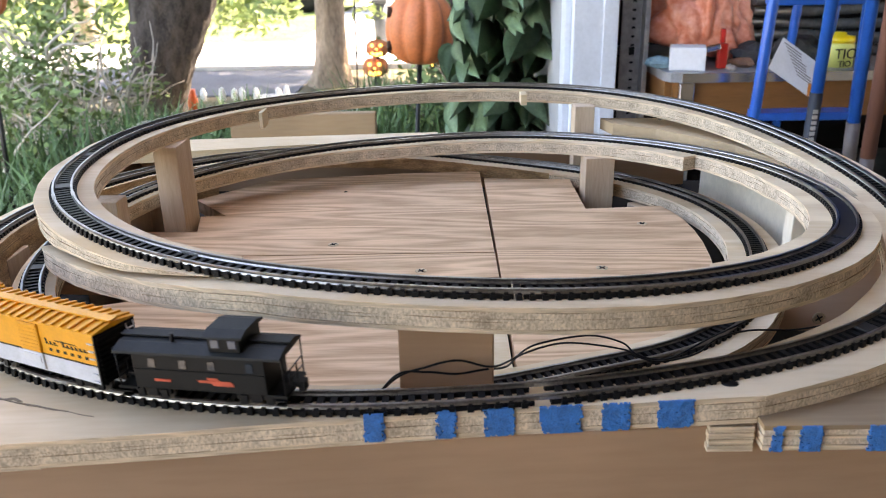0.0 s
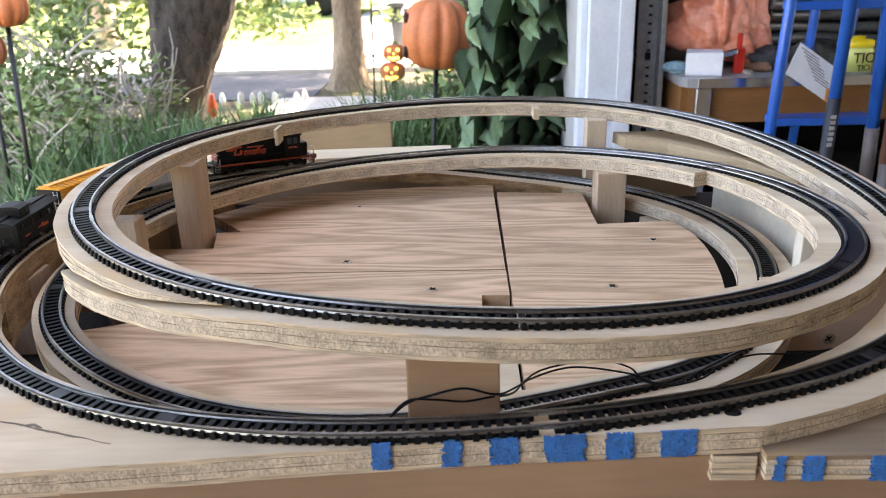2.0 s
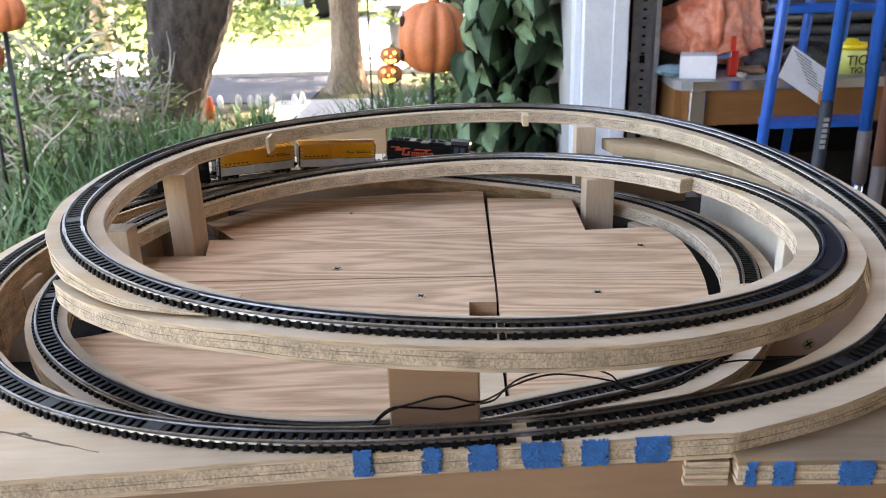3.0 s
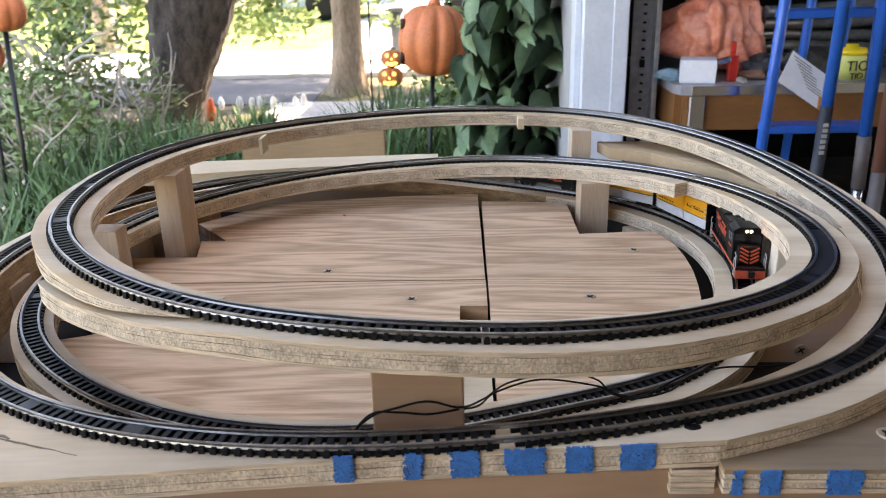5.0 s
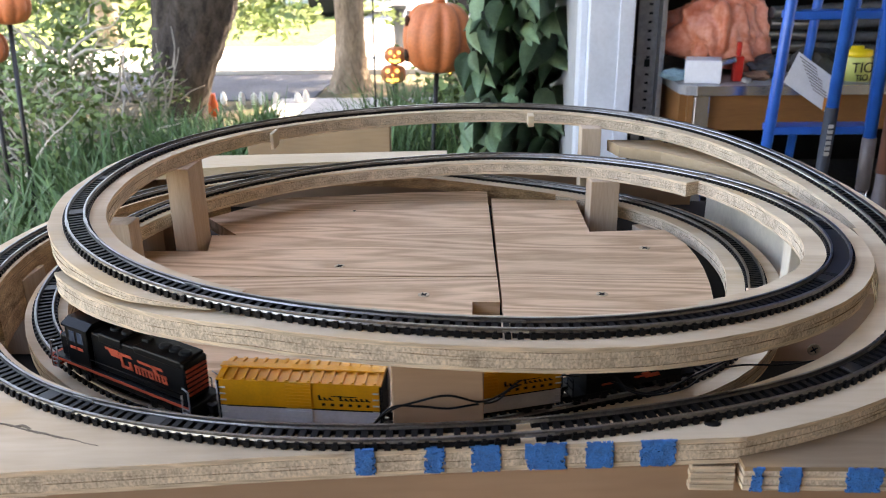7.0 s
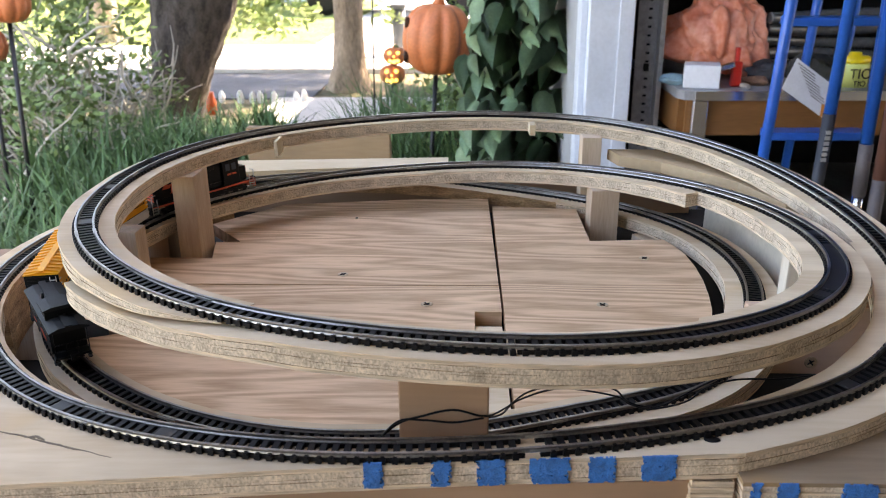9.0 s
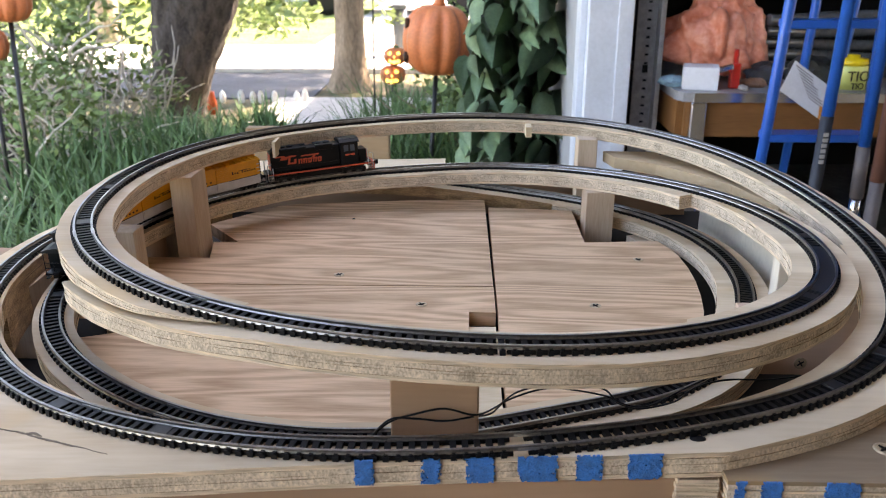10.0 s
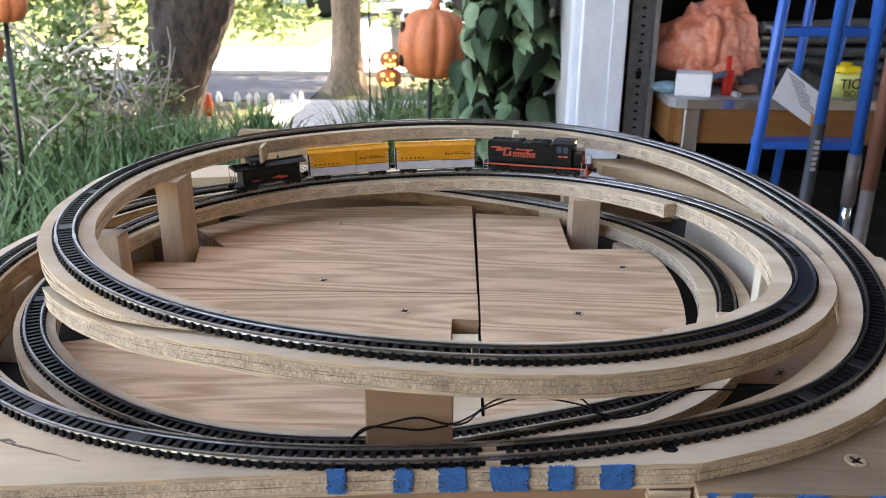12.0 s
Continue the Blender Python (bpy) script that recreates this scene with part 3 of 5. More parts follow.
# small blocks glued to the upper ring
for lo, hi in (((0.0530, 0.2250, 0.0660), (0.0590, 0.2440, 0.0765)), ((-0.1830, 0.1450, 0.0640), (-0.1800, 0.1660, 0.0785))):
    tagged(part("wood_block", boxed(lo, hi, None, 0.0004), M_WHITEWOOD), "tiny pine block glued under the upper ring", "wood block")

# black wires
def wire(pts, r=0.0005):
    P = [Vector(p) for p in pts]
    out = []
    for i in range(len(P) - 1):
        a, b, c, d = P[max(i - 1, 0)], P[i], P[i + 1], P[min(i + 2, len(P) - 1)]
        for k in range(8):
            u = k / 8
            out.append(0.5 * ((2 * b) + (c - a) * u + (2 * a - 5 * b + 4 * c - d) * u * u + (3 * b - a - 3 * c + d) * u ** 3))
    out.append(P[-1])
    return tagged(part("wire", tube(bmesh.new(), out, r, 6), M_BLACK), "thin black feeder wire lying loose under the ring", "wire", "feeder wires")


wire([(-0.0500, -0.2615, 0.0340), (-0.0382, -0.2605, 0.0452), (-0.0269, -0.26, 0.0493), (-0.0134, -0.259, 0.0519), (0.0002, -0.257, 0.0477), (0.0105, -0.238, 0.0404), (0.024, -0.214, 0.0353), (0.0506, -0.2, 0.0325), (0.0668, -0.202, 0.0296), (0.0728, -0.206, 0.0255), (0.0812, -0.208, 0.0234), (0.0912, -0.207, 0.0239), (0.1114, -0.2, 0.031), (0.1357, -0.186, 0.0337)])
wire([(-0.0490, -0.2618, 0.0340), (-0.0381, -0.261, 0.0468), (-0.0258, -0.2602, 0.0473), (-0.0135, -0.2595, 0.0459), (-0.0022, -0.257, 0.0464), (0.008, -0.242, 0.0393), (0.017, -0.222, 0.0346), (0.0397, -0.202, 0.0297), (0.0668, -0.203, 0.0265), (0.0743, -0.207, 0.0242), (0.0848, -0.209, 0.0227), (0.1026, -0.205, 0.0246), (0.1137, -0.2, 0.0298), (0.1326, -0.19, 0.0291), (0.1588, -0.182, 0.0251), (0.1782, -0.185, 0.0301)])
wire([(.192, -.055, .012), (.203, -.062, .016), (.214, -.068, .018), (.225, -.075, .020)])


# ---- the train ----
M_LOCO = mat("loco_black", (0.0045, 0.0045, 0.005), 0.45, vary=0.3, scale=150, bump=0.05, spec=0.22)
M_RED = mat("orange_red_lettering", (0.64, 0.095, 0.042), 0.5, vary=0.15, scale=200)
M_YELLOW = mat("orange_yellow_body", (0.80, 0.34, 0.012), 0.4, vary=0.12, scale=90)
M_SILVER = mat("silver_grey_body", (0.58, 0.59, 0.63), 0.45, vary=0.15, scale=120)
M_CABOOSE = mat("dark_caboose_body", (0.0055, 0.0068, 0.0075), 0.45, vary=0.3, scale=150, spec=0.2)
M_DARKROOF = mat("charcoal_roof", (0.014, 0.0165, 0.018), 0.6, vary=0.3, scale=150, spec=0.25)
M_WHITEP = mat("white_handrail", (0.40, 0.40, 0.39), 0.5, vary=0.1, scale=100)
M_GLASS = mat("dark_window", (0.02, 0.025, 0.03), 0.08, vary=0.1, scale=50)
# Window glass with the sky's sheen tinted into its base colour.
M_CABBLUE = mat("blue_grey_sheen_glass", (0.06, 0.08, 0.11), 0.12, vary=0.1, scale=50)
M_LAMP = mat("headlight_glow", (1.0, 0.45, 0.10), 0.4, emit=4.0)
M_LADDER = mat("pale_ladder", (0.6, 0.6, 0.62), 0.5, vary=0.1, scale=100)
M_WHEEL = mat("wheel_metal", (0.10, 0.095, 0.09), 0.45, 0.6, vary=0.3, scale=200)


def truck(parent, x, half=0.0075, shade=None):
    """A two-axle truck: side frames, bolster and four wheels, one mesh."""
    bm = bmesh.new()
    for sy in (-1, 1):
        box(bm, (-half - 0.003, sy * 0.0068 - 0.0008, 0.0028), (half + 0.003, sy * 0.0068 + 0.0008, 0.0062), bevel=0.0004)
        box(bm, (-half - 0.0015, sy * 0.0076 - 0.0006, 0.0012), (-half + 0.0015, sy * 0.0076 + 0.0006, 0.005))
        box(bm, (half - 0.0015, sy * 0.0076 - 0.0006, 0.0012), (half + 0.0015, sy * 0.0076 + 0.0006, 0.005))
        box(bm, (-0.0022, sy * 0.0076 - 0.0006, 0.002), (0.0022, sy * 0.0076 + 0.0006, 0.0055))
        for ax in (-half, half):
            lathe(bm, [(0.0033, 0), (0.0033, 0.0012), (0.0028, 0.0014), (0.0028, 0.0022)], 12, Matrix.Translation((ax, sy * 0.0056, 0.0029)) @ pose(0, 0, 0, 90 * sy, 0, 0), mi=1)
    box(bm, (-0.0025, -0.006, 0.004), (0.0025, 0.006, 0.0075))
    ob = part("truck", bm, [shade or M_BLACK, M_WHEEL], parent, "black two-axle truck")
    ob.matrix_local = pose(x, 0, 0)
    return ob


def coupler(parent, x):
    s = 1 if x > 0 else -1
    bm = boxed((min(x, x + s * 0.006), -0.0012, 0.0055), (max(x, x + s * 0.006), 0.0012, 0.0078), bevel=0.0003)
    box(bm, (x + s * 0.0045 - 0.0012, -0.002, 0.0045), (x + s * 0.0045 + 0.0012, 0.002, 0.0085))
    return part("coupler", bm, M_BLACK, parent)


def bars(parent, y, marks, material, name="emblem", label=""):
    """Flat painted shapes on a side wall at y: (x0, z0, x1, z1, slant)."""
    bm = bmesh.new()
    s = 1 if y > 0 else -1
    for x0, z0, x1, z1, sl in marks:
        for yy in (y,):
            v = [bm.verts.new((x0, yy, z0)), bm.verts.new((x1, yy, z0)), bm.verts.new((x1 + sl, yy, z1)), bm.verts.new((x0 + sl, yy, z1))]
            w = [bm.verts.new((p.co.x, yy - s * 0.0003, p.co.z)) for p in v]
            bm.faces.new(v)
            bm.faces.new(w[::-1])
            for k in range(4):
                bm.faces.new((v[k], w[k], w[(k + 1) % 4], v[(k + 1) % 4]))
    return part(name, bm, material, parent, label)


def locomotive():
    t = thing("toy_locomotive", "black diesel model locomotive with orange-red emblem and stripe", "toy train")
    fr = boxed((-0.050, -0.0098, 0.0078), (0.050, 0.0098, 0.0098), bevel=0.0004)
    box(fr, (-0.022, -0.0075, 0.0022), (0.020, 0.0075, 0.0078), bevel=0.0012)
    part("frame", fr, M_LOCO, t)
    for s in (-1, 1):
        st = boxed((-0.0485, s * 0.0099 - 0.0002, 0.0080), (0.0485, s * 0.0099 + 0.0002, 0.0094))
        part("stripe", st, M_RED, t, "orange-red sill stripe")
    hood = boxed((-0.045, -0.0075, 0.0098), (0.0185, 0.0075, 0.0300), bevel=0.001)
    box(hood, (-0.043, -0.0078, 0.0270), (-0.012, 0.0078, 0.0312), bevel=0.0008)
    box(hood, (-0.004, -0.0082, 0.0262), (0.012, 0.0082, 0.0314), bevel=0.0008)
    part("hood", hood, M_LOCO, t)
    for x in (-0.039, -0.0325, -0.026, -0.0005, 0.0075):
        fan = lathe(bmesh.new(), [(0.0030, 0.0), (0.0030, 0.0010), (0.0022, 0.0013), (0.0005, 0.0011)], 16, Matrix.Translation((x, 0, 0.0312)))
        part("roof_fan", fan, M_DARKROOF, t)
    part("exhaust", boxed((-0.0165, -0.002, 0.030), (-0.012, 0.002, 0.0325), bevel=0.0003), M_DARKROOF, t)
    cab = boxed((0.0185, -0.0098, 0.0098), (0.0350, 0.0098, 0.0312), bevel=0.0007)
    part("cab", cab, M_LOCO, t)
    roof = bmesh.new()
    prof = [(-0.0104, 0.0302), (-0.0104, 0.0312), (-0.006, 0.0338), (0.006, 0.0338), (0.0104, 0.0312), (0.0104, 0.0302)]
    a = [roof.verts.new((0.0178, y, z)) for y, z in prof]
    b = [roof.verts.new((0.0362, y, z)) for y, z in prof]
    roof.faces.new(a)
    roof.faces.new(b)
    for k in range(6):
        roof.faces.new((a[k], a[(k + 1) % 6], b[(k + 1) % 6], b[k]))
    part("cab_roof", roof, M_LOCO, t)
    for s in (-1, 1):
        for x in (0.0215, 0.0275):
            part("window", boxed((x, s * 0.0099 - 0.0002, 0.0225), (x + 0.0042, s * 0.0099 + 0.0002, 0.0285)), M_CABBLUE, t, "glossy cab side window")
        part("windshield", boxed((0.0350, s * 0.0052 - 0.0033, 0.0235), (0.0354, s * 0.0052 + 0.0033, 0.0288)), M_GLASS, t)
    nose = boxed((0.0350, -0.0072, 0.0098), (0.0435, 0.0072, 0.0225), bevel=0.0012)
    part("nose", nose, M_LOCO, t)
    stripes = bmesh.new()
    for k in range(4):
        for s in (-1, 1):
            m = Matrix.Translation((0.0436, s * 0.0034, 0.0125 + k * 0.0026)) @ pose(0, 0, 0, s * 28, 0, 0)
            box(stripes, (-0.0001, -0.0032, -0.0006), (0.0002, 0.0032, 0.0006), m)
    part("nose_stripes", stripes, M_RED, t, "orange-red warning stripes")
    tail = bmesh.new()
    for k in range(6):
        box(tail, (-0.0454, -0.0066, 0.0125 + k * 0.0026), (-0.0450, 0.0066, 0.0139 + k * 0.0026))
    part("tail_stripes", tail, M_RED, t, "orange-red tail stripes")
    lamp_bm = bmesh.new()
    for s in (-1, 1):
        lathe(lamp_bm, [(0.0010, 0), (0.0010, 0.0006), (0.0004, 0.0008)], 10, Matrix.Translation((0.0360, s * 0.0014, 0.0312)) @ pose(0, 0, 0, 0, 90, 0))
    part("headlight", lamp_bm, M_LAMP, t, "small glowing amber headlight")
    for x, s2 in ((0.0485, 1), (-0.0485, -1)):
        pil = boxed((x - 0.0014, -0.0098, 0.0022), (x + 0.0014, 0.0098, 0.0098), bevel=0.0003)
        part("pilot", pil, M_LOCO if s2 < 0 else M_RED, t)
        for s in (-1, 1):
            rail = bmesh.new()
            tube(rail, [(x, s * 0.0098, 0.0030), (x, s * 0.0098, 0.0180), (x - s2 * 0.0035, s * 0.0098, 0.0190)], 0.00042, 6)
            tube(rail, [(x - s2 * 0.0045, s * 0.0098, 0.0030), (x - s2 * 0.0045, s * 0.0098, 0.0150)], 0.00042, 6)
            for k in range(3):
                box(rail, (x - s2 * 0.00225 - 0.0023, s * 0.0092 - 0.0011, 0.0032 + k * 0.0024), (x - s2 * 0.00225 + 0.0023, s * 0.0092 + 0.0011, 0.0038 + k * 0.0024))
            part("step_rail", rail, M_WHITEP, t, "white end handrail with steps")
    for s in (-1, 1):
        hr = bmesh.new()
        tube(hr, [(-0.044, s * 0.0095, 0.0150), (0.0185, s * 0.0095, 0.0150)], 0.00022, 5)
        for k in range(6):
            tube(hr, [(-0.044 + k * 0.0125, s * 0.0095, 0.0098), (-0.044 + k * 0.0125, s * 0.0095, 0.0150)], 0.00022, 5)
        part("handrail", hr, M_LOCO, t)
        mk = [(-0.031, 0.0210, -0.0245, 0.0240, 0.002), (-0.035, 0.0238, -0.026, 0.0250, 0.0), (-0.0240, 0.0165, -0.0222, 0.0245, 0.0015), (-0.0240, 0.0165, -0.0165, 0.0180, 0.0008), (-0.0235, 0.0230, -0.0165, 0.0245, 0.0008), (-0.0185, 0.0170, -0.0165, 0.0210, 0.0008)]
        x = -0.0145
        for k in range(5):
            mk += [(x, 0.0160, x + 0.0011, 0.0205, 0.0008), (x + 0.0022, 0.0160, x + 0.0033, 0.0205, 0.0008), (x, 0.0192, x + 0.0033, 0.0205, 0.0004)]
            if k in (2, 4):
                mk += [(x, 0.0160, x + 0.0033, 0.0171, 0.0)]
            x += 0.0044
        mk += [(-0.012, 0.0225, 0.004, 0.0238, 0.001), (-0.002, 0.0205, 0.0005, 0.0238, 0.002)]
        if s > 0:
            mk = [(-0.014 - x1 - 0.001, z0, -0.014 - x0 - 0.001, z1, sl) for x0, z0, x1, z1, sl in mk]
        back = 0.012 if s > 0 else 0.006
        mk = [(a0 - back, b0, a1 - back, b1, c0) for a0, b0, a1, b1, c0 in mk]
        bars(t, s * 0.0080, mk, M_RED, "emblem", "orange-red painted emblem shapes")
        bars(t, s * 0.0102, [(0.0225, 0.0185, 0.0265, 0.0200, 0.0), (0.0275, 0.0185, 0.0315, 0.0200, 0.0)], M_RED, "emblem")
    trucks = [truck(t, -0.031, 0.0085), truck(t, 0.031, 0.0085)]
    coupler(t, 0.0495)
    coupler(t, -0.0495)
    t.scale = (1.05, 1, 1.02)
    return t, trucks, 0.0651


def boxcar():
    t = thing("toy_boxcar", "orange-yellow and silver model boxcar with ribbed doors", "toy train", "boxcars of the model train")
    L = 0.0385
    part("lower_body", boxed((-L, -0.0098, 0.0052), (L, 0.0098, 0.0135), bevel=0.0003), M_SILVER, t, "silver-grey lower side")
    part("upper_body", boxed((-L, -0.0099, 0.0135), (L, 0.0099, 0.0272), bevel=0.0003), M_YELLOW, t)
    for s in (-1, 1):
        part("belt_line", boxed((-L, s * 0.01 - 0.00015, 0.0132), (L, s * 0.01 + 0.00015, 0.0137)), M_BLACK, t)
    for x in (-L, L):
        e = boxed((x - 0.0004, -0.0101, 0.0052), (x + 0.0004, 0.0101, 0.0276))
        end = part("end_wall", e, M_BLACK, t, "black ribbed end")
        for k in range(9):
            part("rib", boxed((x - 0.0009, -0.0088, 0.0068 + k * 0.0022), (x + 0.0009, 0.0088, 0.0080 + k * 0.0022), bevel=0.0003), M_BLACK, end)
    roof = bmesh.new()
    prof = [(-0.0106, 0.0270), (-0.0106, 0.0276), (0, 0.0292), (0.0106, 0.0276), (0.0106, 0.0270)]
    a = [roof.verts.new((-L - 0.0006, y, z)) for y, z in prof]
    b = [roof.verts.new((L + 0.0006, y, z)) for y, z in prof]
    roof.faces.new(a)
    roof.faces.new(b)
    for k in range(5):
        roof.faces.new((a[k], a[(k + 1) % 5], b[(k + 1) % 5], b[k]))
    ribs = []
    for k in range(15):
        x = -L + 0.0022 + k * (2 * L - 0.0044) / 14
        for s in (-1, 1):
            m = Matrix.Translation((x, s * 0.0053, 0.0287)) @ pose(0, 0, 0, -s * 8.6, 0, 0)
            ribs.append(boxed((-0.0007, -0.0050, -0.0003), (0.0007, 0.0050, 0.0006), m))
    roof = part("roof", roof, M_YELLOW, t, "ribbed orange-yellow roof")
    for rib in ribs:
        part("rib", rib, M_YELLOW, roof)
    walkway = boxed((-L - 0.001, -0.0022, 0.0296), (L + 0.001, 0.0022, 0.0303))
    for k in range(12):
        x = -L + 0.002 + k * (2 * L - 0.004) / 11
        box(walkway, (x - 0.0008, -0.0016, 0.0288), (x + 0.0008, 0.0016, 0.0297))
    part("roof_walkway", walkway, M_YELLOW, t)
    for s in (-1, 1):
        d = boxed((-0.0062, s * 0.0102 - 0.0004, 0.0060), (0.0062, s * 0.0102 + 0.0004, 0.0135), bevel=0.0002)
        part("door_lower", d, M_SILVER, t)
        d = boxed((-0.0062, s * 0.0103 - 0.0004, 0.0138), (0.0062, s * 0.0103 + 0.0004, 0.0265), bevel=0.0002)
        door = part("door", d, M_YELLOW, t)
        for k in range(7):
            part("slat", boxed((-0.0058, s * 0.0107 - 0.0003, 0.0150 + k * 0.0017), (0.0058, s * 0.0107 + 0.0003, 0.0158 + k * 0.0017)), M_YELLOW, door)
        part("door_plate", boxed((-0.0050, s * 0.0107 - 0.0002, 0.0092), (0.0050, s * 0.0107 + 0.0002, 0.0125)), M_LADDER, t)
        mk = []
        x = 0.0095
        for k in range(10):
            h = 0.0026 if k in (0, 4) else 0.0014
            if k != 3:
                mk.append((x, 0.0185, x + 0.0011, 0.0185 + h, 0.0005))
                mk.append((x, 0.0185, x + 0.0019, 0.0190, 0.0003))
            x += 0.0025
        mk.append((0.016, 0.0205, 0.028, 0.0209, 0.001))
        mk = [(-s * a0, b0, -s * a1, b1, c0) if s > 0 else (a0, b0, a1, b1, c0) for a0, b0, a1, b1, c0 in mk]
        bars(t, s * 0.01005, mk, M_BLACK, "emblem", "black script-like emblem shapes")
        small = [(-0.0335 + k * 0.0042, 0.0155, -0.0318 + k * 0.0042, 0.0168, 0) for k in range(6)]
        bars(t, s * 0.01005, small, M_BLACK, "lettering_bars")
        for x in (-0.0365, 0.0365):
            ld = bmesh.new()
            for k in range(6):
                box(ld, (x - 0.0014, s * 0.0104 - 0.0003, 0.0065 + k * 0.0033), (x + 0.0014, s * 0.0104 + 0.0003, 0.0070 + k * 0.0033))
            part("ladder", ld, M_SILVER, t)
    for sx in (-1, 1):
        ends = bmesh.new()
        for y in (0.0052, 0.0088):
            tube(ends, [(sx * (L + 0.0013), sx * y, 0.0058), (sx * (L + 0.0013), sx * y, 0.0260)], 0.0003, 5)
        for k in range(6):
            box(ends, (sx * (L + 0.0013) - 0.0003, sx * 0.0070 - 0.0018, 0.0068 + k * 0.0033), (sx * (L + 0.0013) + 0.0003, sx * 0.0070 + 0.0018, 0.0074 + k * 0.0033))
        part("end_ladder", ends, M_LADDER, t)
    part("underframe", boxed((-0.036, -0.004, 0.0034), (0.036, 0.004, 0.0054)), M_BLACK, t)
    trucks = [truck(t, -0.0275, 0.0055), truck(t, 0.0275, 0.0055)]
    coupler(t, L - 0.001)
    coupler(t, -L + 0.001)
    return t, trucks, 0.055


def caboose():
    t = thing("toy_caboose", "dark model caboose with cupola, end platforms and red emblem", "toy train")
    part("body", boxed((-0.0275, -0.0095, 0.0060), (0.0275, 0.0095, 0.0215), bevel=0.0003), M_CABOOSE, t)
    roof = bmesh.new()
    prof = [(-0.0108, 0.0212), (-0.0106, 0.0222), (-0.0055, 0.0240), (0.0055, 0.0240), (0.0106, 0.0222), (0.0108, 0.0212)]
    a = [roof.verts.new((-0.0345, y, z)) for y, z in prof]
    b = [roof.verts.new((0.0345, y, z)) for y, z in prof]
    roof.faces.new(a)
    roof.faces.new(b)
    for k in range(6):
        roof.faces.new((a[k], a[(k + 1) % 6], b[(k + 1) % 6], b[k]))
    part("roof", roof, M_DARKROOF, t, "charcoal roof")
    part("roof_walkway", boxed((-0.0355, -0.002, 0.0246), (0.0355, 0.002, 0.0252)), M_DARKROOF, t)
    cup = boxed((-0.0185, -0.0088, 0.0230), (-0.0055, 0.0088, 0.0292), bevel=0.0003)
    part("cupola", cup, M_CABOOSE, t)
    cr = bmesh.new()
    prof = [(-0.0098, 0.0288), (-0.0096, 0.0296), (-0.005, 0.0310), (0.005, 0.0310), (0.0096, 0.0296), (0.0098, 0.0288)]
    a = [cr.verts.new((-0.0200, y, z)) for y, z in prof]
    b = [cr.verts.new((-0.0040, y, z)) for y, z in prof]
    cr.faces.new(a)
    cr.faces.new(b)
    for k in range(6):
        cr.faces.new((a[k], a[(k + 1) % 6], b[(k + 1) % 6], b[k]))
    part("cupola_roof", cr, M_DARKROOF, t)
    for s in (-1, 1):
        for x in (-0.0215, -0.006, 0.006, 0.0190):
            part("window", boxed((x - 0.0014, s * 0.0095 - 0.0003, 0.0155), (x + 0.0014, s * 0.0095 + 0.0003, 0.0192)), M_GLASS, t)
        for x in (-0.0155, -0.0085):
            part("window", boxed((x - 0.0016, s * 0.0088 - 0.0003, 0.0248), (x + 0.0016, s * 0.0088 + 0.0003, 0.0280)), M_CABBLUE, t)
        part("ledge", boxed((-0.0272, s * 0.0096 - 0.0003, 0.0140), (0.0272, s * 0.0096 + 0.0003, 0.0145)), M_CABOOSE, t)
        mk = [(0.004, 0.0112, 0.0085, 0.0122, 0.001), (0.0, 0.0100, 0.014, 0.0110, 0.001), (0.006, 0.0090, 0.0145, 0.0100, 0.001), (-0.019, 0.0095, -0.012, 0.0105, 0.0)]
        mk = [(-a1, b0, -a0, b1, c0) if s > 0 else (a0, b0, a1, b1, c0) for a0, b0, a1, b1, c0 in mk]
        bars(t, s * 0.00975, mk, M_RED, "emblem", "worn red emblem shapes")
    for s in (-1, 1):
        part("platform", boxed((s * 0.0312 - 0.0040, -0.0095, 0.0052), (s * 0.0312 + 0.0040, 0.0095, 0.0064)), M_CABOOSE, t)
        railing = part("railing", tube(bmesh.new(), [(s * 0.0345, -0.009, 0.0140), (s * 0.0345, 0.009, 0.0140)], 0.0003, 5), M_BLACK, t)
        part("bar", tube(bmesh.new(), [(s * 0.0345, -0.009, 0.0100), (s * 0.0345, 0.009, 0.0100)], 0.0003, 5), M_BLACK, railing)
        for y in (-0.003, 0.003):
            part("bar", tube(bmesh.new(), [(s * 0.0345, y, 0.0064), (s * 0.0345, y, 0.0140)], 0.0003, 5), M_BLACK, railing)
        for y in (-0.009, 0.009):
            part("corner_post", tube(bmesh.new(), [(s * 0.0345, y, 0.0064), (s * 0.0345, y, 0.0214)], 0.0003, 5), M_BLACK, t)
            for k in range(2):
                part("step", boxed((s * 0.0325 - 0.002, y - 0.001, 0.0020 + k * 0.002), (s * 0.0325 + 0.002, y + 0.001, 0.0025 + k * 0.002)), M_BLACK, t)
    part("stack", tube(bmesh.new(), [(0.012, 0.004, 0.0225), (0.012, 0.004, 0.0275)], 0.0009, 8), M_BLACK, t)
    trucks = [truck(t, -0.0215, 0.0052), truck(t, 0.0215, 0.0052)]
    coupler(t, 0.0335)
    coupler(t, -0.0335)
    return t, trucks, 0.043


# way of the locomotive's nose: seconds, degrees along the track
NOSE = [(0, 78.8), (0.5, 99.3), (1, 113.8), (1.5, 129.5), (2, 146.9), (2.5, 166.5), (3, 187.0), (5, 282.1), (5.5, 316.9), (6, 354.5), (6.5, 385.6), (7, 411.8), (9, 488.2), (9.5, 503.0), (10, 518.3), (10.5, 533.5), (11, 548.5), (11.5, 564.1), (12, 579.5)]
RUN = [(t, length_at(f)) for t, f in NOSE]


